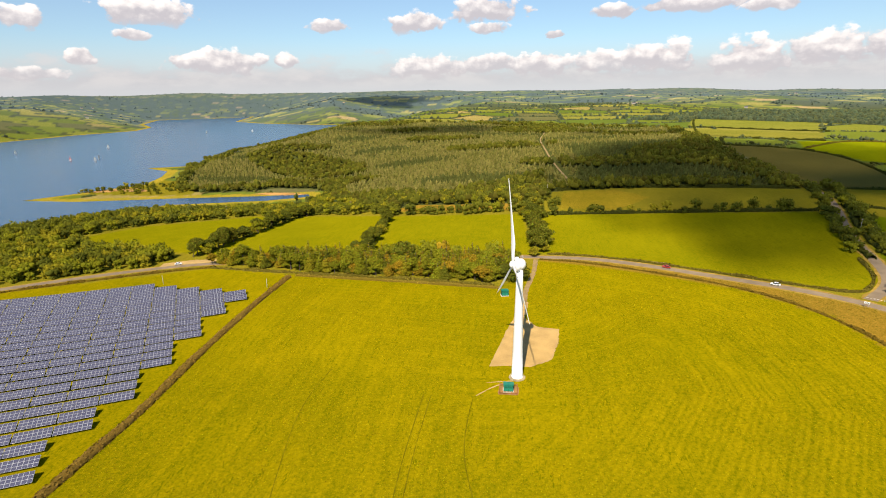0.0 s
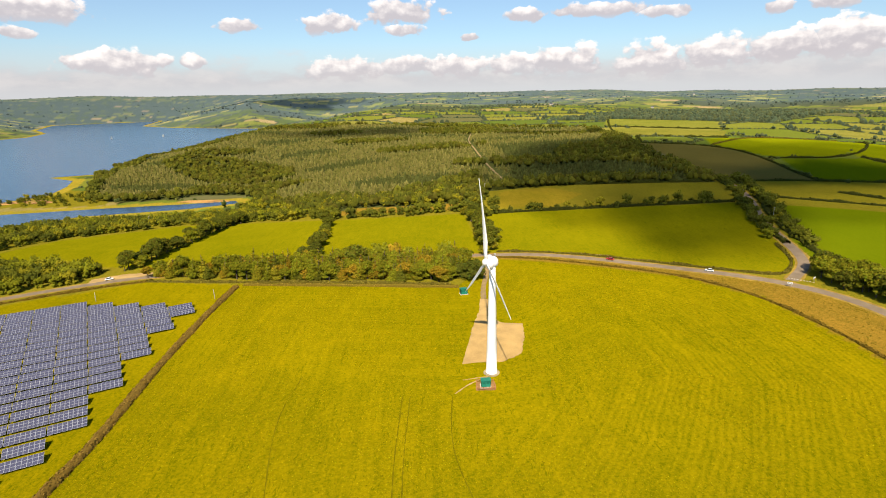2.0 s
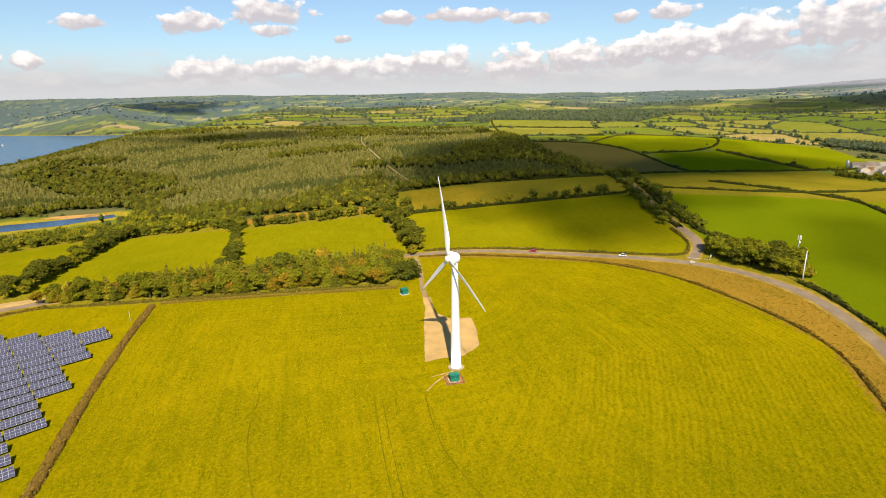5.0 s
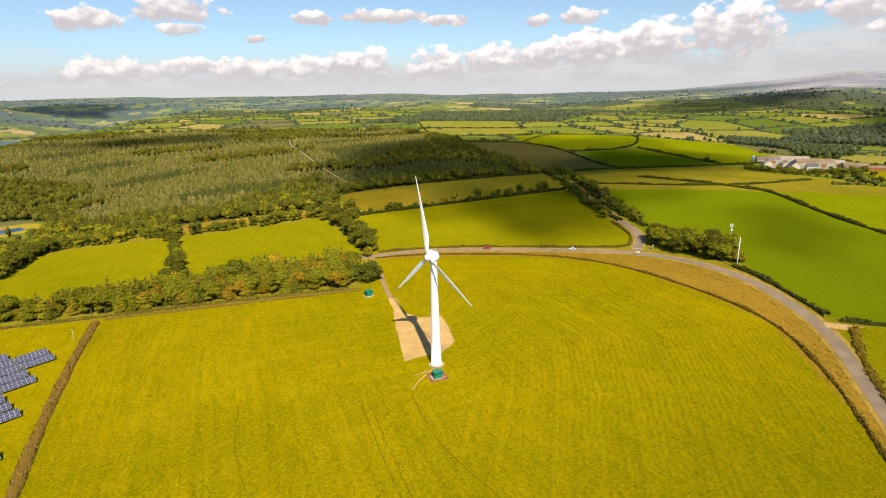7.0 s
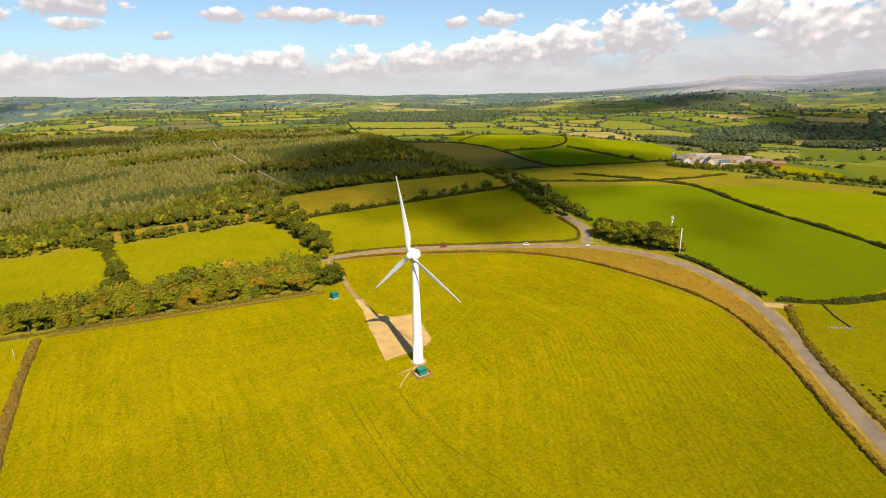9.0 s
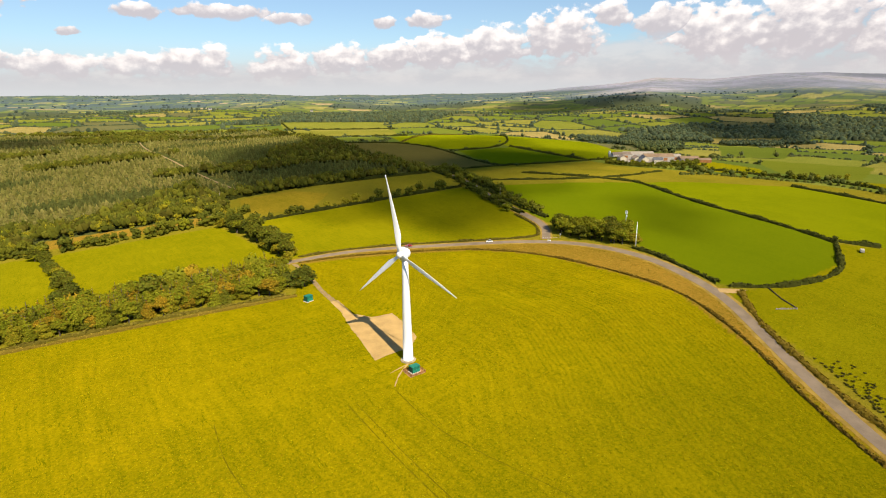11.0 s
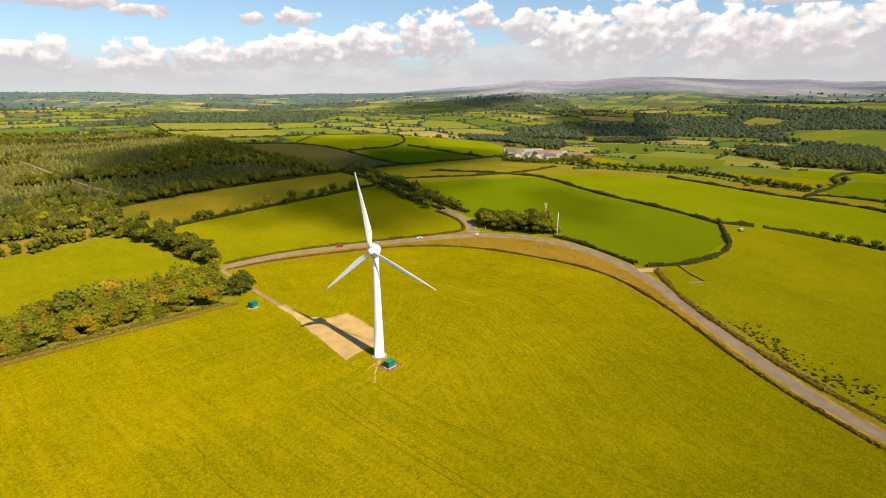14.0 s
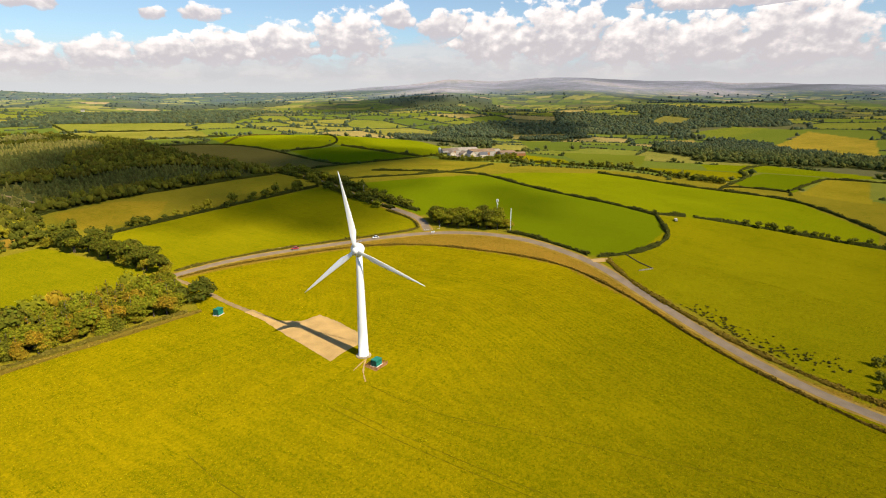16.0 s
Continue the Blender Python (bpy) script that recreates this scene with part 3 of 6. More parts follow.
def build_ground():
    centre = (-60.0, -140.0)
    angles = np.radians(np.r_[np.arange(-60, 104, 0.19), np.arange(104, 300, 4.0)])
    radii = np.r_[np.arange(3, 620, 3.6), np.geomspace(620, 4860, 215)]
    a, r = np.meshgrid(angles, radii)
    x, y = centre[0] + r * np.sin(a), centre[1] + r * np.cos(a)
    x, y = np.r_[centre[0], x.ravel()], np.r_[centre[1], y.ravel()]
    z = height(x, y)
    n, m = len(radii), len(angles)
    i, j = np.meshgrid(np.arange(n - 1), np.arange(m), indexing="ij")
    j2 = (j + 1) % m
    q = [1 + i * m + j, 1 + i * m + j2, 1 + (i + 1) * m + j2, 1 + (i + 1) * m + j]
    tris = np.concatenate([np.stack([q[0], q[2], q[1]], -1).reshape(-1, 3), np.stack([q[0], q[3], q[2]], -1).reshape(-1, 3)])
    k = np.arange(m)
    tris = np.concatenate([tris, np.stack([0 * k, 1 + k, 1 + (k + 1) % m], -1)[:, ::-1]])
    which, rim = cells(x, y)
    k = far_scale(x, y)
    # share of painted haze in the field and wood colours, growing with distance
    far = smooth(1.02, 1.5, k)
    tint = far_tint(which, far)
    r_all, az = np.hypot(x, y), np.degrees(np.arctan2(x, y))
    tint[r_all < 520] = GRASS_DULL
    woods = (wooded(x, y) | (rim < 0.0021 * r_all)) & (r_all > 560) & (k < 4)
    tint[woods] = (np.array(WOOD_FLOOR) * (1 - far[:, None]) + np.array(HAZED_WOOD) * far[:, None])[woods]
    # woods close in towards the skyline, blended to the haze-tinted wood colour
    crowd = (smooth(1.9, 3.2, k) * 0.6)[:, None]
    tint = tint * (1 - crowd) + np.array(HAZED_WOOD) * crowd
    # open moor on the high hills, tan grass and dark heather in patches, paled by painted haze
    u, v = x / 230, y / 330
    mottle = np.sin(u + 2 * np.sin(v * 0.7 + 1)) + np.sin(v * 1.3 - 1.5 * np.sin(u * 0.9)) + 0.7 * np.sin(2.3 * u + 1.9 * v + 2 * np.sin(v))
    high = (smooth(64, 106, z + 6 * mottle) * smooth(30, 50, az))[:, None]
    moor = np.array(HAZED_HEATH) * (1 + 0.14 * mottle)[:, None] * (1 + np.maximum(mottle, 0)[:, None] * (0.05, 0.0, -0.06))
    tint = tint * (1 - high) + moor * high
    tint[inside(FOREST, x, y)] = WOOD_FLOOR
    for colour, outline in FIELDS:
        tint[inside(outline, x, y)] = colour
    # the turbine field is darker and greener towards its lower, south-east side
    southern = (smooth(0, -110, y) * smooth(-70, 30, x))[:, None] * inside(FIELDS[0][1], x, y)[:, None]
    tint = tint * (1 - southern * (0.13, 0.08, 0.0))
    d = edge(LAKE, x, y)
    bank = (d < 16) | inside(LAKE, x, y)
    tint[bank] = SHORE
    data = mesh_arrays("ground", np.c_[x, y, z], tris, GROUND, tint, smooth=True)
    data.attributes.new("inward", "FLOAT", "POINT").data.foreach_set("value", np.where(inside(FIELDS[0][1], x, y), edge(FIELDS[0][1], x, y), 200.0).astype(np.float32))
    tagged(new("ground", data), "rolling green farmland with a patchwork of pastures", "ground", kind="structure")
    bm = bmesh.new()
    verts = [bm.verts.new((px, py, LAKE_Z)) for px, py in LAKE]
    edges = [bm.edges.new((verts[k], verts[(k + 1) % len(verts)])) for k in range(len(verts))]
    bmesh.ops.triangle_fill(bm, use_beauty=True, edges=edges)
    for f in bm.faces:
        if f.normal.z < 0:
            f.normal_flip()
    tagged(part("water", bm, WATER, None), "wide blue reservoir with small ripples", "lake", kind="structure")


build_ground()


# ---- roads and tracks ----
def resample(line, step):
    p = np.array(line, float)
    # rounded corners, by cutting them twice
    for _ in range(2):
        cut = [p[0]]
        for a, b in zip(p, p[1:]):
            cut += [a * 0.75 + b * 0.25, a * 0.25 + b * 0.75]
        p = np.array(cut + [p[-1]])
    gone = np.r_[0, np.cumsum(np.hypot(*np.diff(p, axis=0).T))]
    s = np.linspace(0, gone[-1], max(2, int(gone[-1] / step)))
    return np.c_[np.interp(s, gone, p[:, 0]), np.interp(s, gone, p[:, 1])], s


def ribbon(name, line, width, mat, up, label, category, step=2.5, ragged=0.0, kind="structure"):
    p, s = resample(line, step)
    way = np.gradient(p, axis=0)
    way /= np.linalg.norm(way, axis=1)[:, None]
    side = np.c_[-way[:, 1], way[:, 0]]
    across = np.linspace(-0.5, 0.5, 5)
    wide = width * (1 + ragged * rng.normal(0, 1, (len(p), 1)))
    xy = p[:, None] + side[:, None] * (across[None] * wide)[..., None]
    z = height(xy[..., 0], xy[..., 1]) + up
    n, m = z.shape
    i, j = np.meshgrid(np.arange(n - 1), np.arange(m - 1), indexing="ij")
    q = i * m + j
    tris = np.concatenate([np.stack([q, q + m + 1, q + 1], -1).reshape(-1, 3), np.stack([q, q + m, q + m + 1], -1).reshape(-1, 3)])
    data = mesh_arrays(name, np.c_[xy.reshape(-1, 2), z.ravel()], tris[:, ::-1], mat, smooth=True)
    return tagged(new(name, data), label, category, kind=kind)


MAIN_ROAD = [(-330, 30), (-274, 78), (-233, 107), (-200, 124), (-178, 130), (-100, 139), (-40, 142), (16, 140), (44, 137), (71, 125), (100, 108), (130, 90), (151, 70),
    (163, 44), (164, 12), (155, -17), (145, -40), (124, -66), (106, -87), (87, -111), (75, -130), (68, -148), (62, -175), (60, -230)]
SIDE_ROAD = [(152, 76), (170, 93), (178, 110), (184, 133), (195, 176), (220, 234), (243, 301), (250, 363)]
ribbon("verge", MAIN_ROAD, 8.6, DRY_EDGE, 0.05, "dry tan verge along the road", "verge", 2.5, 0.07)
ribbon("verge", SIDE_ROAD, 7.6, DRY_EDGE, 0.06, "dry tan verge along the side road", "verge", 2.5, 0.07)
ribbon("road", MAIN_ROAD, 5.3, ASPHALT, 0.10, "worn two-lane country road curving round the pasture", "road")
ribbon("road", SIDE_ROAD, 5.2, ASPHALT, 0.12, "narrow side road leaving the junction between hedges", "road")


# ---- trees and hedges ----
def crown(lobes, leaves, size, seed, tint):
    """A crown: lumpy inner masses with many leaf clumps standing out from them."""
    r = np.random.default_rng(seed)
    verts, tris, tints, count = [], [], [], 0
    bm = bmesh.new()
    bmesh.ops.create_icosphere(bm, subdivisions=1, radius=1.0)
    ball = np.array([v.co for v in bm.verts])
    faces = np.array([[v.index for v in f.verts] for f in bm.faces])
    bm.free()
    total = sum(l[3] ** 2 for l in lobes)
    for cx, cy, cz, rad, high in lobes:
        core = ball * (rad * r.uniform(0.55, 0.85, (len(ball), 1))) * (1, 1, high) + (cx, cy, cz)
        verts.append(core), tris.append(faces + count)
        tints.append(np.tile(np.array(tint) * r.uniform(0.75, 1.0), (len(core), 1)))
        count += len(core)
        n = int(leaves * rad ** 2 / total)
        way = r.normal(0, 1, (n, 3))
        way[:, 2] = np.where(way[:, 2] < -0.3 * np.abs(way[:, 0]), -way[:, 2] * 0.6, way[:, 2])
        way /= np.linalg.norm(way, axis=1)[:, None]
        spot = way * (rad * r.uniform(0.82, 1.1, (n, 1))) * (1, 1, high) + (cx, cy, cz)
        face = way + r.normal(0, 0.42, (n, 3))
        face /= np.linalg.norm(face, axis=1)[:, None]
        t1 = np.cross(face, r.normal(0, 1, (n, 3)))
        t1 /= np.linalg.norm(t1, axis=1)[:, None]
        t2 = np.cross(face, t1)
        s = size * r.uniform(0.6, 1.3, (n, 1))
        quad = np.stack([spot - t1 * s, spot + t2 * s * 0.8, spot + t1 * s, spot - t2 * s * 0.8 + face * s * 0.35], 1).reshape(-1, 3)
        k = count + 4 * np.arange(n)[:, None]
        verts.append(quad), tris.append(np.concatenate([k + [0, 2, 1], k + [0, 3, 2]]))
        tints.append(np.repeat(np.array(tint) * r.uniform(0.8, 1.25, (n, 1)) * (1 + r.normal(0, 0.07, (n, 3))), 4, axis=0))
        count += 4 * n
    return np.concatenate(verts), np.concatenate(tris), np.clip(np.concatenate(tints), 0.002, 0.6)


def trunk(bm, high, thick, limbs, r):
    lathe(bm, [(thick * 1.35, -0.4), (thick, 0.5), (thick * 0.75, high * 0.5), (thick * 0.3, high)], 7)
    for _ in range(limbs):
        a, z = r.uniform(0, 6.28), r.uniform(0.4, 0.75) * high
        m = at(0, 0, z) @ Euler((0, radians(r.uniform(35, 60)), a)).to_matrix().to_4x4()
        lathe(bm, [(thick * 0.4, 0), (thick * 0.12, high * 0.45)], 5, m)


def broadleaf(seed, tall, wide, tint, label):
    r = np.random.default_rng(seed)
    tree = thing("tree", (0, 0, -500), label, "tree")
    bm = bmesh.new()
    trunk(bm, tall * 0.6, tall * 0.03, 5, r)
    part("trunk", bm, BARK, tree)
    lobes = [(0, 0, tall * 0.66, wide * 0.36, 0.95)]
    for k in range(9):
        a, d = 6.28 * k / 9 + r.uniform(-0.4, 0.4), wide * r.uniform(0.2, 0.34)
        lobes.append((d * math.cos(a), d * math.sin(a), tall * r.uniform(0.22, 0.76), wide * r.uniform(0.17, 0.27), r.uniform(0.75, 1.05)))
    for k in range(5):
        a, d = 6.28 * r.uniform(), wide * r.uniform(0.05, 0.2)
        lobes.append((d * math.cos(a), d * math.sin(a), tall * r.uniform(0.7, 0.88), wide * r.uniform(0.12, 0.18), 0.9))
    v, t, c = crown(lobes, 800, 0.055 * wide, seed, tint)
    new("crown", mesh_arrays("crown", v, t, LEAF, c)).parent = tree
    return tree


def conifer(seed, tall, wide, tint, label):
    r = np.random.default_rng(seed)
    tree = thing("tree", (0, 0, -500), label, "tree")
    bm = bmesh.new()
    trunk(bm, tall * 0.9, tall * 0.02, 0, r)
    part("trunk", bm, BARK, tree)
    lobes = []
    for k in range(7):
        f = k / 6
        for _ in range(3 if k < 4 else 1):
            a, d = r.uniform(0, 6.28), wide * 0.22 * (1 - f)
            lobes.append((d * math.cos(a), d * math.sin(a), tall * (0.14 + 0.76 * f), wide * (0.36 * (1 - f) + 0.05), 0.8))
    v, t, c = crown(lobes, 960, 0.042 * wide, seed, tint)
    new("crown", mesh_arrays("crown", v, t, LEAF, c)).parent = tree
    return tree


OAK = (0.145, 0.145, 0.013)
ASH = (0.215, 0.212, 0.012)
DARK = (0.110, 0.116, 0.013)
RUST = (0.310, 0.212, 0.014)
OLIVE = (0.275, 0.238, 0.014)
OAKS = [broadleaf(1, 10, 10, OAK, "broad dark green oak with a rounded crown"), broadleaf(2, 11, 9, OAK, "tall full oak with dense green leaves"),
    broadleaf(3, 8, 8.5, DARK, "low dark green field tree"), broadleaf(4, 9, 8, ASH, "lighter green ash tree in full leaf"), broadleaf(5, 6, 7, OLIVE, "bushy olive green hawthorn")]
PLANTED = [conifer(11, 9, 5, RUST, "young rusty brown larch in a plantation"), conifer(12, 10, 5.5, OLIVE, "olive green young conifer in a plantation"), conifer(13, 8.5, 5, ASH, "fresh green young conifer"),
    conifer(14, 10, 5.5, OAK, "dark green young spruce"), broadleaf(15, 8, 6.5, ASH, "bright green young broadleaf tree in a plantation"), broadleaf(16, 7.5, 6, RUST, "brownish young beech in a plantation")]


WOODS = []
planted = 0


def plant(kind, x, y, scale, group):
    """The nearest trees are things; the rest join the woods."""
    global planted
    planted += 1
    if planted > 400:
        tint = (OAK, OAK, DARK, ASH, OLIVE)[OAKS.index(kind)] if kind in OAKS else (RUST, OLIVE, ASH, OAK, ASH, RUST)[PLANTED.index(kind)]
        WOODS.append((x, y, scale * rng.uniform(8.5, 12), scale * rng.uniform(8.5, 12), *tint))
        return
    s = scale * (1.42 if kind in OAKS else 1.45)
    ob = copy_thing(kind, pose(x, y, drape(x, y, -0.1), 0, 0, rng.uniform(0, 360)) @ Matrix.Diagonal((s * rng.uniform(0.9, 1.1), s * rng.uniform(0.9, 1.1), s * rng.uniform(0.8, 1.05), 1)))
    tagged(ob, group=group)


def in_outline(outline, spacing, jitter=0.4):
    p = np.array(outline, float)
    gx, gy = np.meshgrid(np.arange(p[:, 0].min(), p[:, 0].max(), spacing), np.arange(p[:, 1].min(), p[:, 1].max(), spacing))
    x, y = (g.ravel() + rng.normal(0, jitter * spacing, g.size) for g in (gx, gy))
    keep = inside(outline, x, y)
    return list(zip(x[keep], y[keep]))


def along(line, spacing, spread):
    p, _ = resample(line, spacing)
    return [(x + rng.normal(0, spread), y + rng.normal(0, spread)) for x, y in p]


# the clump beside the junction
for x, y in in_outline([(161, 80), (166, 60), (174, 32), (180, 26), (188, 40), (183, 66), (175, 86)], 4.6):
    plant(OAKS[rng.choice(5, p=[0.1, 0.1, 0.2, 0.4, 0.2])], x, y, rng.uniform(0.7, 0.95), "trees beside the junction")
plant(OAKS[2], 1, 96, 1.0, "plantation trees")
for x, y, scale in [(-6, 101, 0.75), (-5, 110, 0.85), (-2, 119, 0.8), (-11, 97, 0.7), (-10, 107, 0.8)]:
    plant(OAKS[(2, 0, 3)[int(-x) % 3]], x, y, scale, "plantation trees")
plant(OAKS[0], -62, 122, 1.0, "plantation trees")
# tree lines between the near pastures
for line, spacing, spread, low, high in [
        ([(13, 145), (12, 152), (14, 180), (12, 223), (8, 262)], 4.4, 1.8, 0.65, 1.1),
        ([(-97, 150), (-94, 170), (-101, 236), (-106, 285)], 9.0, 1.6, 0.5, 1.0),
        ([(-203, 140), (-196, 165), (-198, 235), (-196, 315)], 5.0, 2.0, 0.55, 0.9)]:
    for x, y in along(line, spacing, spread):
        plant(OAKS[rng.choice(5, p=[0.25, 0.2, 0.25, 0.15, 0.15])], x, y, rng.uniform(low, high), "hedgerow trees")
# the plantation behind the field's far hedge
for x, y in in_outline([(-184, 128), (-124, 115), (-62, 103), (-16, 94), (-4, 106), (-1, 130), (-40, 136), (-100, 135), (-176, 134)], 3.7):
    k = rng.choice(len(PLANTED), p=[0.17, 0.18, 0.17, 0.10, 0.28, 0.10])
    plant(PLANTED[k], x, y, rng.uniform(0.62, 1.1), "plantation trees")
# woodland on the slope beyond the solar farm
for x, y in in_outline([(-330, 40), (-276, 85), (-238, 111), (-206, 129), (-224, 147), (-274, 160), (-335, 180), (-400, 190), (-400, 90)], 6.6):
    plant(OAKS[rng.choice(5, p=[0.15, 0.15, 0.15, 0.25, 0.3])] if rng.random() < 0.5 else PLANTED[rng.integers(1, 5)], x, y, rng.uniform(0.6, 0.95), "woodland trees")
for line, spacing, spread, low, high in [
        ([(14, 262), (60, 257), (138, 245), (205, 232)], 7.5, 3.4, 0.3, 1.0),
        ([(-108, 292), (-50, 283), (10, 275)], 5.5, 3.0, 0.65, 1.15),
        ([(-100, 304), (-40, 294), (20, 279), (34, 300)], 11.0, 3.0, 0.5, 0.9),
        ([(183, 140), (190, 176), (214, 234), (237, 301), (248, 330)], 4.0, 1.8, 0.4, 0.75),
        ([(191, 120), (203, 172), (229, 232), (252, 300), (258, 330)], 4.2, 1.8, 0.45, 0.85),
        ([(296, -98), (306, -124), (311, -160), (312, -215)], 4.2, 2.0, 0.35, 0.6),
        ([(548, 150), (550, 90), (556, 49), (546, 17), (518, -35), (515, -57)], 7.5, 3.0, 0.3, 0.7),
        ([(118, -163), (104, -160), (92, -158), (84, -160)], 3.0, 2.2, 0.28, 0.45)]:
    for x, y in along(line, spacing, spread):
        plant(OAKS[rng.choice(5, p=[0.3, 0.25, 0.35, 0.05, 0.05])], x, y, rng.uniform(low, high), "hedgerow trees")
# the belt between the pastures and the lake
for x, y in in_outline([(-440, 185), (-342, 192), (-328, 265), (-258, 332), (-200, 316), (-110, 294), (-112, 322), (-150, 345), (-200, 385), (-245, 402), (-310, 412), (-405, 390), (-445, 330), (-470, 250), (-480, 190)], 7.4):
    plant(OAKS[rng.choice(5, p=[0.2, 0.2, 0.2, 0.2, 0.2])], x, y, rng.uniform(0.55, 0.95), "lakeside trees")
for x, y in in_outline([(-250, 452), (-215, 415), (-188, 436), (-222, 520), (-248, 534), (-244, 500)], 7.0):
    plant(OAKS[rng.choice(5, p=[0.2, 0.2, 0.2, 0.2, 0.2])], x, y, rng.uniform(0.5, 0.85), "lakeside trees")
# trees round the farm
for x, y in in_outline([(455, 270), (470, 222), (560, 212), (640, 235), (640, 248), (560, 232), (490, 240), (475, 275)], 5.0) + along([(488, 300), (492, 262), (500, 240), (522, 226), (548, 214), (580, 205)], 4.5, 3.0) + along([(470, 235), (500, 185), (515, 150)], 5.0, 2.5) + along([(493, 128), (500, 124), (521, 113), (526, 109), (530, 106), (555, 78), (588, 58)], 7.0, 2.0) + along([(520, -4), (510, -30), (500, -56)], 4.0, 2.5):
    plant(OAKS[rng.choice(5, p=[0.3, 0.25, 0.3, 0.1, 0.05])], x, y, rng.uniform(0.28, 0.6) if y > 195 else rng.uniform(0.5, 0.85), "trees round the farm")
# scrub on the rough ground between forest and pasture
for x, y in in_outline([(-150, 345), (-110, 322), (13, 292), (34, 330), (24, 375), (-140, 400), (-205, 420)], 7.2):
    if rng.random() < 0.75 and not inside(CLEARING, np.array([x]), np.array([y]))[0]:
        plant(OAKS[rng.choice(5, p=[0.2, 0.15, 0.2, 0.2, 0.25])], x, y, rng.uniform(0.4, 0.95), "scrub trees")
for x, y in in_outline([(-600, 500), (-552, 500), (-480, 495), (-440, 510), (-470, 560), (-550, 600)], 12.0):
    plant(OAKS[rng.choice([0, 2, 4])], x, y, rng.uniform(0.3, 0.7), "scrub trees")
for kind in OAKS + PLANTED:
    for ob in (*kind.children_recursive, kind):
        bpy.data.objects.remove(ob)


def hedge(line, width, high, tint, label, density=9.0, leaf=0.55, wild=1.0):
    """A clipped or wild hedge: a lumpy bank with leaf clumps all over it."""
    p, s = resample(line, 1.6)
    way = np.gradient(p, axis=0)
    way /= np.linalg.norm(way, axis=1)[:, None]
    side = np.c_[-way[:, 1], way[:, 0]]
    base = height(p[:, 0], p[:, 1])
    ring = np.array([(-0.5, -0.3), (-0.46, 0.45), (-0.25, 0.86), (0.0, 0.95), (0.27, 0.85), (0.47, 0.45), (0.5, -0.3)])
    swell = 0.85 + 0.22 * np.sin(s / 7.3 + rng.uniform(0, 6)) + 0.16 * np.sin(s / 2.9 + rng.uniform(0, 6)) + rng.normal(0, 0.1, len(s))
    swell = 0.9 + (swell - 0.9) * wild
    lump = rng.uniform(0.72, 1.12, (len(p), len(ring))) * np.clip(swell, 0.4, 1.3)[:, None]
    xy = p[:, None] + side[:, None] * (ring[None, :, 0] * width * lump)[..., None]
    z = base[:, None] + ring[None, :, 1] * high * lump
    n, m = z.shape
    i, j = np.meshgrid(np.arange(n - 1), np.arange(m - 1), indexing="ij")
    q = (i * m + j).ravel()
    tris = np.concatenate([np.stack([q, q + 1, q + m + 1], -1), np.stack([q, q + m + 1, q + m], -1)])
    verts, tints = np.c_[xy.reshape(-1, 2), z.ravel()], np.tile(np.array(tint) * 0.9, (n * m, 1))
    count = int(s[-1] * density)
    k = rng.integers(0, n, count)
    a = rng.uniform(0, math.pi, count)
    out = np.c_[side[k] * np.cos(a)[:, None], np.sin(a)]
    spot = np.c_[p[k] + way[k] * rng.uniform(-0.8, 0.8, (count, 1)), base[k]]
    spot = spot + np.c_[out[:, :2] * width * 0.5, np.abs(out[:, 2]) * high] * rng.uniform(0.8, 1.12, (count, 1)) * np.clip(swell, 0.4, 1.3)[k][:, None]
    face = out + rng.normal(0, 0.4, (count, 3))
    face /= np.linalg.norm(face, axis=1)[:, None]
    t1 = np.cross(face, rng.normal(0, 1, (count, 3)))
    t1 /= np.linalg.norm(t1, axis=1)[:, None]
    t2, e = np.cross(face, t1), leaf * rng.uniform(0.5, 1.3, (count, 1))
    quad = np.stack([spot - t1 * e, spot + t2 * e, spot + t1 * e, spot - t2 * e + face * e * 0.4], 1).reshape(-1, 3)
    c = len(verts) + 4 * np.arange(count)[:, None]
    tris = np.concatenate([tris, c + [0, 2, 1], c + [0, 3, 2]])
    tints = np.concatenate([tints, np.repeat(np.array(tint) * rng.uniform(0.7, 1.35, (count, 1)), 4, axis=0)])
    data = mesh_arrays("hedge", np.concatenate([verts, quad]), tris, LEAF, tints)
    return tagged(new("hedge", data), label, "hedge", "field hedges")


HEDGE_BROWN = (0.195, 0.128, 0.016)
HEDGE_GREEN = (0.085, 0.090, 0.014)
HEDGE_OLIVE = (0.180, 0.145, 0.020)
hedge([(-123, -130), (-122, -48), (-121, -25), (-124, 13), (-125, 64), (-124, 104)], 3.9, 1.5, (0.255, 0.160, 0.030), "brown flat-topped bank hedge beside the solar farm", 16.0, 0.36, 0.25)
hedge([(-120, 107), (-95, 102), (-62, 96), (-32, 90), (-8, 86)], 3.2, 1.0, (0.330, 0.235, 0.030), "low brown bank hedge along the turbine field", 12.0, 0.34, 0.5)
hedge([(-178, 120), (-130, 112), (-95, 106), (-62, 100), (-32, 94), (-12, 90)], 2.2, 1.3, HEDGE_OLIVE, "rough olive hedge below the plantation")
hedge([(-330, 22), (-270, 73), (-238, 93), (-200, 114), (-177, 121)], 2.2, 1.1, HEDGE_BROWN, "low brown roadside hedge")
hedge([(14, 135), (37, 130), (68, 115), (104, 94), (128, 62), (136, 9), (135, -25), (120, -55), (105, -76), (81, -106), (67, -133), (55, -160), (52, -220)], 1.3, 0.85, HEDGE_BROWN, "scrubby brown roadside bank round the turbine field")
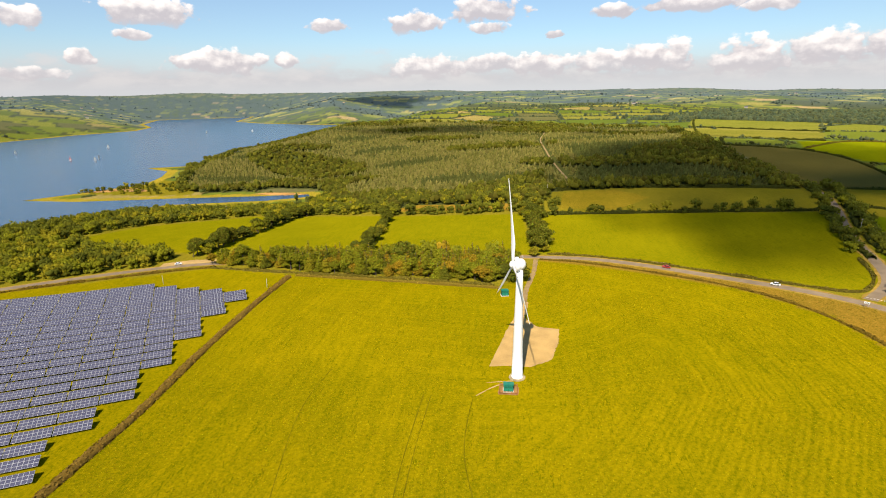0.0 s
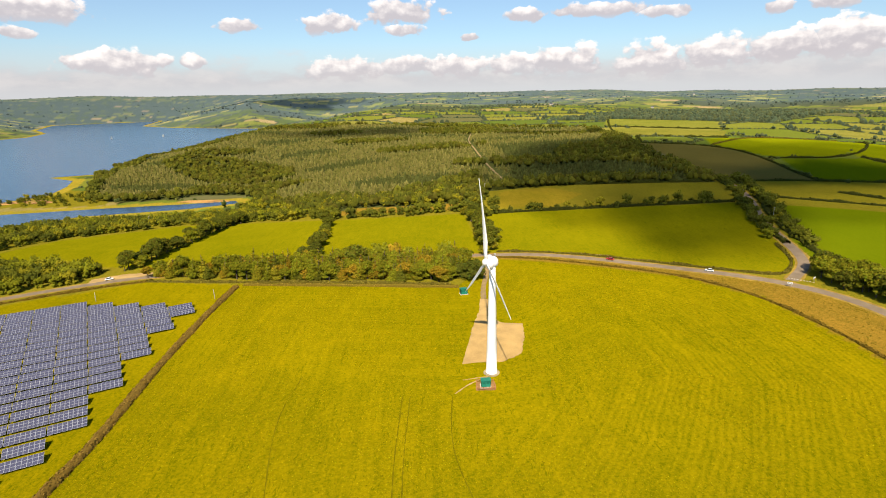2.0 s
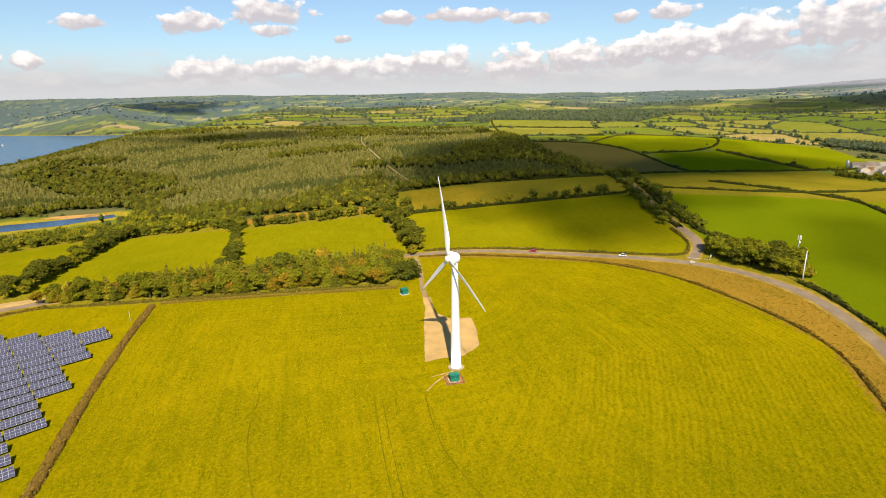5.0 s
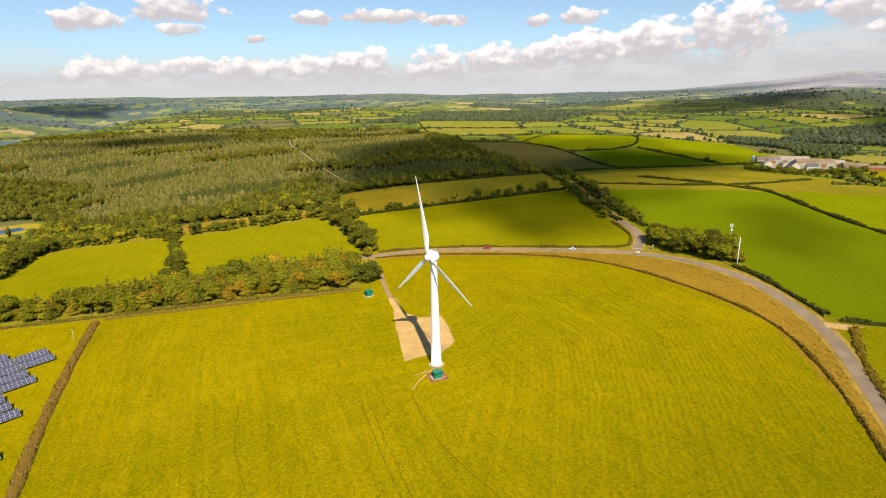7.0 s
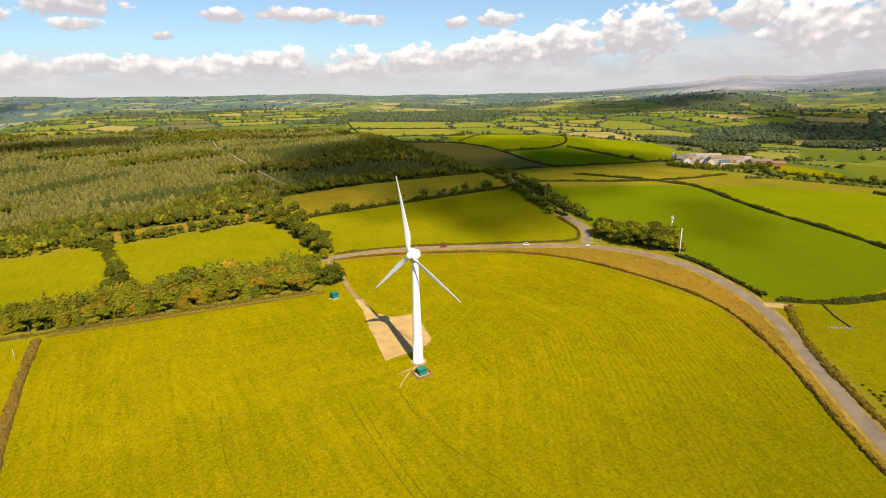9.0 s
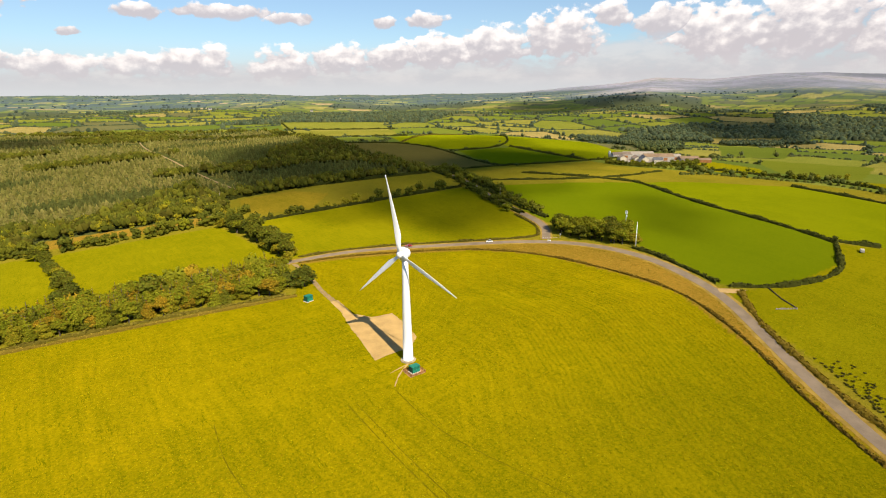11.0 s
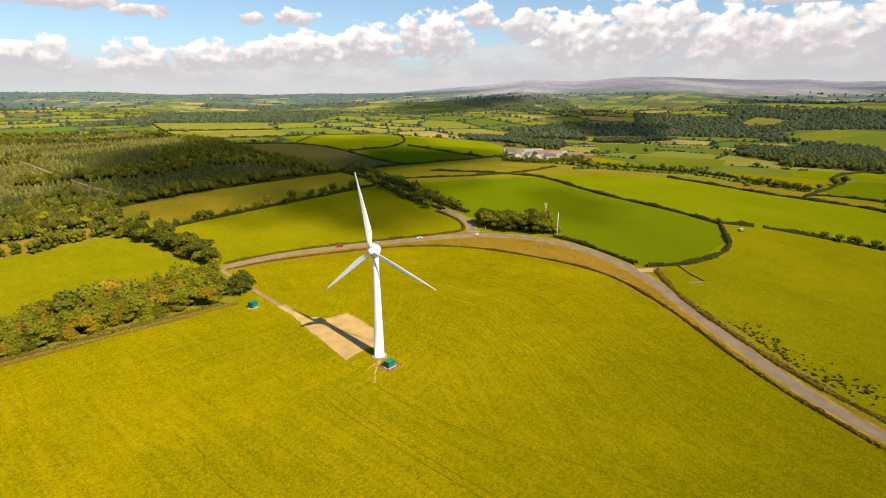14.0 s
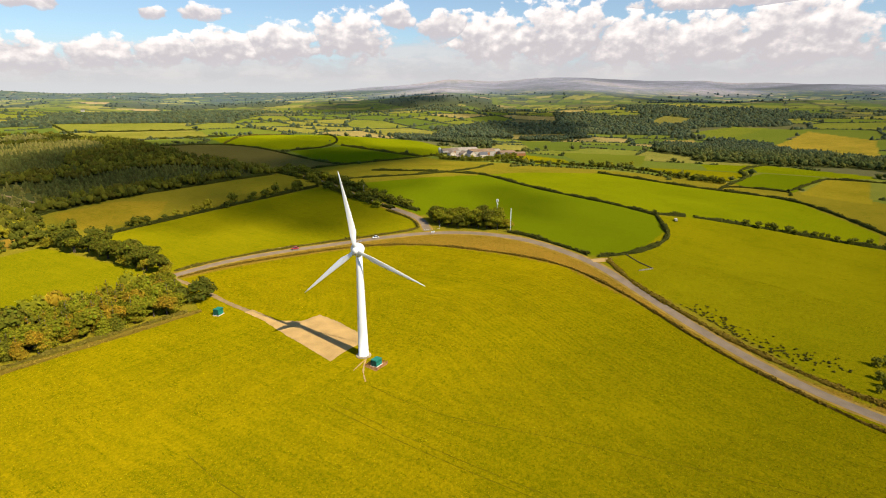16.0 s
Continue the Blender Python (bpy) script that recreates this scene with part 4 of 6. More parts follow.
hedge([(19, 146), (44, 142), (74, 130), (103, 113), (133, 95), (152, 83), (162, 92), (171, 106), (177, 130)], 1.8, 1.1, HEDGE_OLIVE, "low olive hedge along the road bend")
hedge([(12, 260), (60, 255), (138, 243), (205, 230)], 3.4, 2.6, HEDGE_GREEN, "dark green hedge with trees between two fields")
hedge([(182, 128), (190, 176), (215, 234), (238, 301), (246, 350)], 3.2, 2.4, HEDGE_GREEN, "thick green hedge along the side road")
hedge([(187, 108), (200, 172), (226, 232), (249, 300), (257, 360)], 3.2, 2.4, HEDGE_GREEN, "thick green hedge beside the side road")
hedge([(40, 362), (98, 358), (142, 340), (231, 320)], 4.0, 3.0, HEDGE_GREEN, "dark green wood edge")
hedge([(292, 240), (316, 140), (319, 124), (292, 66), (269, 0), (256, -44)], 3.0, 2.0, HEDGE_GREEN, "dark green field hedge over the rise")
hedge([(262, -42), (243, -50), (222, -59), (220, -60), (206, -61), (189, -57), (171, -49), (158, -36)], 3.2, 2.2, HEDGE_GREEN, "thick green hedge round the bright field")
hedge([(157, -30), (163, -10), (170, 10), (172, 28)], 2.4, 1.9, HEDGE_GREEN, "green roadside hedge below the junction")
hedge([(260, -45), (272, -60)], 3.0, 2.2, HEDGE_GREEN, "short green hedge beside a gateway")
hedge([(277, -66), (294, -94), (306, -124), (311, -175), (312, -215)], 3.0, 2.2, HEDGE_GREEN, "green hedge with trees across the pasture")
hedge([(471, 64), (462, 10), (455, -30), (457, -69), (454, -121), (409, -154), (340, -190)], 3.5, 2.4, HEDGE_GREEN, "green hedge behind the crest")
hedge([(530, 200), (545, 132), (556, 49), (546, 17), (518, -35), (514, -60)], 3.5, 2.4, HEDGE_GREEN, "dark hedge with trees beyond the crest")
hedge([(230, 244), (316, 142), (440, 180)], 2.4, 1.6, HEDGE_GREEN, "hedge below the strip field")
hedge([(262, 318), (339, 319), (470, 300), (560, 300)], 3.0, 2.0, HEDGE_GREEN, "hedge along the brown field")
hedge([(333, 318), (376, 471), (351, 560), (266, 597)], 3.0, 2.0, HEDGE_GREEN, "hedge round the brown field")
hedge([(376, 471), (467, 445), (560, 556), (640, 690)], 3.0, 2.2, HEDGE_GREEN, "hedge between the bright fields")
hedge([(467, 445), (472, 380), (470, 300)], 3.5, 3.0, HEDGE_GREEN, "grown-out hedge running down to the farm")
hedge([(351, 560), (470, 660), (640, 700), (790, 650)], 3.0, 2.0, HEDGE_OLIVE, "pale hedge along the ridge")
hedge([(498, -118), (588, -146), (604, -154), (601, -215)], 3.0, 2.2, HEDGE_GREEN, "hedge between the valley fields")
hedge([(493, -63), (569, -78), (620, -60), (700, -90)], 3.5, 2.6, HEDGE_GREEN, "hedge above the valley fields")
hedge([(475, -121), (498, -120), (493, -63), (455, -60)], 3.0, 2.0, HEDGE_GREEN, "hedge on the valley slope")
hedge([(310, 790), (379, 1090), (457, 1346)], 4.0, 3.0, HEDGE_GREEN, "hedge beside the far ridge fields")
hedge([(373, 1100), (470, 1030), (585, 960)], 4.0, 3.0, HEDGE_GREEN, "hedge across the far ridge fields")
hedge([(270, 598), (330, 790), (420, 650)], 4.0, 3.0, HEDGE_GREEN, "hedge round the far gold field")
hedge([(155, -42), (132, -61), (115, -83), (97, -107), (86, -128), (79, -146), (72, -180)], 3.4, 1.0, (0.225, 0.155, 0.016), "rough brown verge growth beside the road")


def scatter(name, spots, kinds, tints, label, category, ragged=0.13):
    """Many small trees as one object: each a lumpy low shape with ragged tiers."""
    verts, tris, cols, count = [], [], [], 0
    which = rng.integers(0, len(kinds), len(spots))
    for k, (v, t) in enumerate(kinds):
        mine = spots[which == k]
        if not len(mine):
            continue
        a, n = rng.uniform(0, 6.28, len(mine)), len(v)
        c, s = np.cos(a)[:, None], np.sin(a)[:, None]
        jig = v[None] * (1 + rng.normal(0, ragged, (len(mine), n, 3)))
        wide, tall = mine[:, 2:3], mine[:, 3:4]
        out = np.stack([(jig[..., 0] * c - jig[..., 1] * s) * wide + mine[:, :1], (jig[..., 0] * s + jig[..., 1] * c) * wide + mine[:, 1:2],
                        jig[..., 2] * tall + height(mine[:, 0], mine[:, 1])[:, None]], -1)
        verts.append(out.reshape(-1, 3))
        tris.append((t[None] + count + n * np.arange(len(mine))[:, None, None]).reshape(-1, 3))
        own = tints[which == k][:, None] * rng.uniform(0.78, 1.22, (len(mine), n, 1))
        cols.append(own.reshape(-1, 3))
        count += n * len(mine)
    data = mesh_arrays(name, np.concatenate(verts), np.concatenate(tris), LEAF, np.concatenate(cols))
    return tagged(new(name, data), label, category, kind="stuff")


def spire(sides, tiers, seed):
    """A unit conifer of ragged skirts."""
    r = np.random.default_rng(seed)
    verts, tris = [], []
    for k in range(tiers):
        low, top, rad = k / tiers * 0.9, min(1.0, (k + 1.7) / tiers * 0.9 + 0.1), 0.5 * (1 - 0.8 * k / tiers)
        b = len(verts)
        verts.append((0, 0, top))
        verts += [(rad * r.uniform(0.7, 1.2) * math.cos(6.283 * j / sides + k), rad * r.uniform(0.7, 1.2) * math.sin(6.283 * j / sides + k), low + r.uniform(-0.04, 0.06)) for j in range(sides)]
        tris += [(b, b + 1 + j, b + 1 + (j + 1) % sides) for j in range(sides)]
    return np.array(verts), np.array(tris)


def mound(seed, flakes=10, big=0.13, lumps=1):
    """A unit broadleaf: one or more lumpy masses with ragged flakes."""
    r = np.random.default_rng(seed)
    bm = bmesh.new()
    bmesh.ops.create_icosphere(bm, subdivisions=1, radius=0.46)
    ball = np.array([q.co for q in bm.verts])
    faces = np.array([[q.index for q in f.verts] for f in bm.faces])
    bm.free()
    verts, tris, count = [], [], 0
    for k in range(lumps):
        own = 1.0 if lumps == 1 else (0.80, 0.62, 0.55, 0.5)[k]
        off = np.zeros(3) if lumps == 1 else np.array((0.24 * math.cos(2.1 * k + seed), 0.24 * math.sin(2.1 * k + seed), r.uniform(-0.14, 0.18)))
        verts.append(ball * own * r.uniform(0.8, 1.15, (len(ball), 1)) * (1, 1, 1.05) + (0, 0, 0.52) + off)
        tris.append(faces + count)
        count += len(ball)
    way = r.normal(0, 1, (flakes, 3))
    way[:, 2] = np.abs(way[:, 2])
    way /= np.linalg.norm(way, axis=1)[:, None]
    spot = way * 0.47 + (0, 0, 0.52)
    verts.append((spot[:, None] + r.normal(0, big, (flakes, 3, 3))).reshape(-1, 3))
    tris.append(count + 3 * np.arange(flakes)[:, None] + [0, 1, 2])
    return np.concatenate(verts), np.concatenate(tris)


def dome(seed):
    """A unit tree for the far country: a ragged dome of few faces."""
    r = np.random.default_rng(seed)
    a = np.arange(5) * 1.2566
    low, high = r.uniform(0.42, 0.6, 5), r.uniform(0.3, 0.42, 5)
    v = np.concatenate([np.c_[low * np.cos(a), low * np.sin(a), 0 * a + 0.05], np.c_[high * np.cos(a + 0.6), high * np.sin(a + 0.6), r.uniform(0.55, 0.85, 5)], [(0.05, 0, 1.0)]])
    t = [(k, (k + 1) % 5, 5 + k) for k in range(5)] + [((k + 1) % 5, 5 + (k + 1) % 5, 5 + k) for k in range(5)] + [(5 + k, 5 + (k + 1) % 5, 10) for k in range(5)]
    return v, np.array(t)


def build_forest():
    """The forest between the pastures and the lake, with its ride, edge trees and paler planted blocks."""
    spots, tints = [], []
    p = np.array(FOREST, float)
    for near, gap in ((True, 5.6), (False, 7.5)):
        gx, gy = np.meshgrid(np.arange(p[:, 0].min(), p[:, 0].max(), gap), np.arange(p[:, 1].min(), p[:, 1].max(), gap))
        # planted rows run along x, drifting a little; between them the rows stand open
        gy = gy * 1.22 - 0.22 * p[:, 1].min()
        x, y = gx.ravel() * 1.0 + rng.normal(0, gap * 0.3, gx.size), gy.ravel() + 9 * np.sin(gx.ravel() / 120) + rng.normal(0, gap * 0.13, gy.size)
        ok = inside(FOREST, x, y) & ((y < 760) == near) & (edge([(58, 395), (50, 470), (43, 571), (39, 780), (60, 1000)], x, y, False) > 5.5) & ~((x < -600) & (y < 860))
        ok &= ~inside(CLEARING, x, y)
        ok &= ~inside([(-340, 512), (-262, 506), (-240, 525), (-300, 540), (-345, 535)], x, y)
        x, y = x[ok], y[ok]
        rim = edge(FOREST, x, y)
        wave = np.sin(x / 90 + 1.2 * np.sin(y / 130)) + np.sin(y / 75 + x / 210)
        # broadleaf belts wind through the planted blocks
        belt = np.sin(y / 26 + 1.7 * np.sin(x / 95) + x / 310) + 0.6 * np.sin(x / 47 + y / 83)
        leafy = (rim < 26 + 14 * wave) | (wave > 1.5) | ((x < 30) & (y < 470 + 45 * wave)) | (belt > 1.12)
        dark = ((x > 60 + 20 * wave) & (y < 640)) | (belt < -1.15)
        pale = np.array([(0.212, 0.190, 0.046), (0.190, 0.178, 0.040), (0.236, 0.206, 0.054), (0.165, 0.158, 0.032)])[rng.integers(0, 4, len(x))]
        green = np.array([(0.132, 0.134, 0.013), (0.106, 0.112, 0.013), (0.170, 0.162, 0.016), (0.122, 0.110, 0.014)])[rng.integers(0, 4, len(x))]
        deep = np.array([(0.092, 0.104, 0.024), (0.106, 0.112, 0.026)])[rng.integers(0, 2, len(x))]
        tint = np.where(leafy[:, None], green, np.where(dark[:, None], deep, pale))
        wide = np.where(leafy, rng.uniform(5.5, 10, len(x)), rng.uniform(4.0, 6.4, len(x))) * (1 if near else 1.3)
        tall = np.where(leafy, rng.uniform(5.5, 10, len(x)), rng.uniform(4.6, 7.4, len(x)))
        keep = ~leafy | (rng.random(len(x)) < 0.75)
        spots.append(np.c_[x, y, wide, tall, leafy][keep]), tints.append(tint[keep])
    spots, tints = np.concatenate(spots), np.concatenate(tints)
    leafy = spots[:, 4] > 0.5
    scatter("conifer_forest", spots[~leafy], [spire(6, 3, s) for s in (1, 2, 3)], tints[~leafy], "planted conifer forest in pale green rows", "forest")
    scatter("broadleaf_wood", spots[leafy], [mound(s, 14, 0.10, 2) for s in (4, 5, 6, 7)], tints[leafy], "mixed broadleaf woodland at the forest edge", "woodland")


def build_far():
    """Hedgerow trees and woods of the far country."""
    n = 1500000
    close = np.arange(n) < 1200000
    a, r = np.radians(rng.uniform(-56, 103, n)), np.where(close, rng.uniform(560, 2200, n), rng.uniform(2200, 4840, n))
    x, y = -60 + r * np.sin(a), -140 + r * np.cos(a)
    which, rim = cells(x, y)
    z, k = height(x, y), far_scale(x, y)
    lot = rng.random(n)
    hedgerow = (rim < np.where(close, 1.4, 2.2)) & (lot < np.where(close, r / 2500, 0.10))
    wood = wooded(x, y) & (lot < np.where(close, r * np.where(r < 1350, 8e-5, 3.2e-5), 0.03))
    ok = (hedgerow | wood) & (edge(LAKE, x, y) > 22) & ~inside(LAKE, x, y) & ~inside(FOREST, x, y) & ((z < 80) | (np.degrees(np.arctan2(x, y)) < 40))
    for _, outline in FIELDS:
        ok &= ~inside(outline, x, y)
    ok &= ~((np.hypot(x - 545, y - 270) < 75))
    keep = np.nonzero(ok)[0]
    x, y, r, wood, k = x[keep], y[keep], r[keep], wood[keep], k[keep]
    single = wood | (rng.random(len(x)) < 0.07)
    size = np.where(single, rng.uniform(6, 12, len(x)), rng.uniform(3.6, 5.5, len(x))) * np.interp(r, [500, 1350, 1400, 4800], [0.8, 0.9, 1.25, 1.0])
    tall = np.where(single, rng.uniform(5, 10, len(x)), rng.uniform(1.8, 3.2, len(x))) / k ** 0.35
    # haze painted into the tree tints: bluer and paler the further off they stand
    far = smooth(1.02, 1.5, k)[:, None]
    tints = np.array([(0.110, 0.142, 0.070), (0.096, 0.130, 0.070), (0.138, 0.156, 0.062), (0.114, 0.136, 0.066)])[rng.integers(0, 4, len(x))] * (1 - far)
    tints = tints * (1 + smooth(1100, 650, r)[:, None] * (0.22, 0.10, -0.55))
    tints = tints + far * np.array(HAZED_WOOD) * rng.uniform(1.1, 1.7, (len(x), 1))
    near, spots = (r < 1350) & single, np.c_[x, y, size, tall]
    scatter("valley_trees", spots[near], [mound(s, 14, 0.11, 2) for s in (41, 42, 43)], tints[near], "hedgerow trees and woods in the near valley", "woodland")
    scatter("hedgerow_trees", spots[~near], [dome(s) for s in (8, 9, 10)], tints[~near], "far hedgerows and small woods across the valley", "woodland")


def rich_mound(seed):
    """A unit broadleaf with several lobes and many leaf clumps."""
    r = np.random.default_rng(seed)
    lobes = [(0, 0, 0.6, 0.33, 1.0)] + [(0.27 * math.cos(k + seed), 0.27 * math.sin(k + seed), r.uniform(0.42, 0.7), r.uniform(0.18, 0.26), 0.95) for k in (0, 1.25, 2.5, 3.8, 5.0)] + [(0.26 * math.cos(k + seed), 0.26 * math.sin(k + seed), 0.19, 0.23, 0.9) for k in (0.6, 2.7, 4.6)]
    v, t, _ = crown(lobes, 84, 0.080, seed, OAK)
    return v, t


build_forest()
build_far()
woods = np.array(WOODS)
scatter("woodland", woods[:, :4], [rich_mound(s) for s in (21, 22, 23)], woods[:, 4:], "green broadleaf woodland and tree belts", "woodland", 0.055)


def build_tufts():
    """Grass tufts over the turbine field, each a leaning blade clump."""
    n = 420000
    x, y = rng.uniform(-122, 180, n), rng.uniform(-205, 130, n)
    ok = inside(FIELDS[0][1], x, y) | (inside(FIELDS[17][1], x, y) & (rng.random(n) < 0.6))
    ok &= ~inside([(-10, 6), (14, 9), (18, 40), (5, 69), (1, 69), (-6, 34)], x, y) & (np.hypot(x, y) > 3.4) & ~inside([(-6, -11), (0.4, -11), (0.4, -5.6), (-6, -5.6)], x, y)
    patch = np.sin(x / 7 + 2 * np.sin(y / 19)) + np.sin(y / 11 + x / 23) + rng.normal(0, 0.9, n)
    ok &= patch > -0.9
    x, y = x[ok], y[ok]
    n = len(x)
    a, s = rng.uniform(0, 6.283, n), rng.uniform(0.12, 0.30, n)
    base = np.c_[x, y, height(x, y) - 0.03]
    side = np.c_[np.cos(a), np.sin(a), 0 * a] * s[:, None]
    tip = np.c_[rng.normal(0, 0.22, n), rng.normal(0, 0.22, n), rng.uniform(0.07, 0.22, n)]
    verts = np.stack([base - side, base + side, base + tip], 1).reshape(-1, 3)
    tris = 3 * np.arange(n)[:, None] + [0, 1, 2]
    southward = (smooth(0, -110, y) * smooth(-70, 30, x))[:, None]
    tint = np.repeat(np.array(GRASS_GOLD) * (1 - southward * (0.13, 0.08, 0.0)) * rng.uniform(0.5, 1.85, (n, 1)) * (1 + rng.normal(0, 0.06, (n, 3))), 3, axis=0)
    tagged(new("grass", mesh_arrays("grass", verts, tris, LEAF, np.clip(tint, 0.001, 0.6))), "grazed tufty yellow-green pasture grass", "grass", kind="stuff")


build_tufts()
# dark rush tussocks on the wet ground of the right-hand pasture
u = rng.uniform(0, 1, 170)
tx, ty = np.interp(u, [0, 0.4, 0.7, 1], [120, 104, 96, 100]) + rng.normal(0, 4.5, 170), np.interp(u, [0, 0.4, 0.7, 1], [-92, -110, -128, -147]) + rng.normal(0, 4.5, 170)
tx = np.maximum(tx, np.interp(ty, [-160, -130, -110, -87], [84, 91, 102, 120]))
scatter("rush_tussocks", np.c_[tx, ty, rng.uniform(0.6, 1.5, 170), rng.uniform(0.3, 0.6, 170)], [mound(31, 12), mound(32, 12)], np.tile(np.array((0.085, 0.075, 0.012)), (170, 1)), "dark rush tussocks in the damp pasture", "rushes")
# dead grass and low scrub on the road verge
verge = np.array(in_outline(FIELDS[2][1], 1.8, 1.1))
verge = verge[edge(MAIN_ROAD, verge[:, 0], verge[:, 1], False) > 4.0]
dry = np.array([(0.235, 0.158, 0.012), (0.215, 0.148, 0.010), (0.250, 0.172, 0.014), (0.205, 0.152, 0.010)])[rng.integers(0, 4, len(verge))]
scatter("verge_grass", np.c_[verge, rng.uniform(0.3, 1.0, len(verge)), rng.uniform(0.03, 0.11, len(verge))], [mound(33, 4, 0.09), mound(34, 4, 0.09)], dry, "dry brown tussock grass on the verge", "grass")


# ---- the wind turbine ----
def blade_mesh(bm, length):
    """One blade along +z: a round root, a broad shoulder and a slender twisted tip; the rotor turns round y."""
    rings = []
    for k in range(15):
        f = k / 14
        chord = 1.25 + (2.15 - 1.25) * smooth(0.0, 0.2, f) if f < 0.2 else 2.15 * (1 - (f - 0.2) / 0.8) ** 0.85 + 0.22
        thick = (1.15 if f < 0.04 else 0.95 - 0.7 * f ** 0.5) * (1 if f < 0.1 else 0.72)
        turn = radians(26 * (1 - f) ** 2 + 4)
        ring = []
        for j in range(12):
            a = 2 * math.pi * j / 12
            u, v = math.cos(a) * chord / 2 + chord * 0.16 * smooth(0.05, 0.25, f), math.sin(a) * thick / 2 * (1 if math.cos(a) > -0.2 else 0.55)
            ring.append(bm.verts.new((u * math.cos(turn) - v * math.sin(turn), u * math.sin(turn) + v * math.cos(turn) - 0.9 * f * f, 1.1 + f * (length - 1.1))))
        rings.append(ring)
    for a, b in zip(rings, rings[1:]):
        for j in range(12):
            bm.faces.new((a[j], a[(j + 1) % 12], b[(j + 1) % 12], b[j])).smooth = True
    bm.faces.new(rings[0][::-1]), bm.faces.new(rings[-1])
    return bm


HUB, BLADE, ROTOR_TURN, ROTOR_PHASE = 40.0, 27.0, -77.0, -10.0


def build_turbine():
    turbine = thing("wind_turbine", (0, 0, drape(0, 0)), "tall white three-bladed wind turbine standing in the pasture", "wind turbine")
    bm = bmesh.new()
    lathe(bm, [(2.75, -0.5), (2.75, 0.18), (2.6, 0.3), (1.9, 0.32)], 32)
    part("foundation", bm, plain("weathered_concrete", (0.30, 0.245, 0.15), 0.9, grain=0.3), turbine, "round weathered concrete foundation")
    bm = bmesh.new()
    lathe(bm, [(1.95, 0.3), (1.95, 0.45), (1.82, 0.46), (1.70, 9), (1.56, 14), (1.43, 20), (1.30, 26), (1.16, 32), (1.02, HUB - 1.5)], 40)
    tower = part("tower", bm, WHITE, turbine)
    for z, r in ((13.5, 1.59), (26.1, 1.32)):
        part("flange", lathe(bmesh.new(), [(r - 0.06, z - 0.12), (r, z - 0.1), (r, z + 0.1), (r - 0.06, z + 0.12)], 40), WHITE, tower)
    bm = bmesh.new()
    box(bm, (0.85, 0.12, 2.0), pose(0, 0, 0, 0, 0, 150) @ at(0, -1.8, 2.9), 0.03)
    part("door", bm, GREEN_STEEL, tower, "green steel access door")
    bm = bmesh.new()
    for k in range(5):
        box(bm, (1.1, 0.28, 0.05), pose(0, 0, 0, 0, 0, 150) @ at(0, -2.1 - 0.28 * (4 - k), 0.5 + 0.34 * k))
    for x in (-0.55, 0.55):
        box(bm, (0.05, 0.05, 1.0), pose(0, 0, 0, 0, 0, 150) @ at(x, -2.2, 2.3))
        box(bm, (0.05, 1.6, 0.06), pose(0, 0, 0, 0, 0, 150) @ at(x, -2.7, 1.2) @ pose(0, 0, 0, 50, 0, 0))
    part("steps", bm, STEEL, turbine, "short galvanised steel steps")
    # the drive train lies along local -y, which faces the wind
    head = pose(0, 0, HUB, 0, 0, ROTOR_TURN)
    along_y = head @ Matrix.Diagonal((1, 0.74, 1, 1)) @ pose(0, 0, 0, 90, 0, 0)
    bm = bmesh.new()
    lathe(bm, [(0.3, -2.35), (0.9, -2.25), (1.4, -1.9), (1.75, -1.2), (1.85, -0.4), (1.85, 0.6), (1.6, 0.8)], 28, along_y)
    nacelle = part("nacelle", bm, WHITE, turbine, "rounded white nacelle housing")
    bm = bmesh.new()
    lathe(bm, [(2.0, 0.55), (2.35, 0.7), (2.42, 0.9), (2.42, 1.75), (2.34, 1.95), (2.02, 1.98), (1.96, 2.12), (1.5, 2.2)], 36, along_y)
    part("generator", bm, WHITE, nacelle, "wide ring-shaped generator")
    bm = bmesh.new()
    lathe(bm, [(0.06, 0), (0.06, 1.5)], 6, head @ at(0.5, 0.8, 1.5))
    lathe(bm, [(0.06, 0), (0.06, 1.1)], 6, head @ at(-0.5, 0.8, 1.5))
    box(bm, (1.3, 0.08, 0.08), head @ at(0, 0.8, 2.4))
    part("wind_vane", bm, STEEL, nacelle, "thin steel mast with wind sensors")
    bm = bmesh.new()
    lathe(bm, [(1.1, 2.15), (1.18, 2.4), (1.18, 3.5), (1.0, 4.1), (0.6, 4.5), (0.1, 4.65)], 28, along_y)
    hub = part("hub", bm, WHITE, turbine, "rounded white hub")
    for k in range(3):
        bm = blade_mesh(bmesh.new(), BLADE)
        bm.transform(head @ at(0, -2.25, 0) @ pose(0, 0, 0, 0, ROTOR_PHASE + 120 * k, 0))
        part("blade", bm, WHITE, hub)


build_turbine()


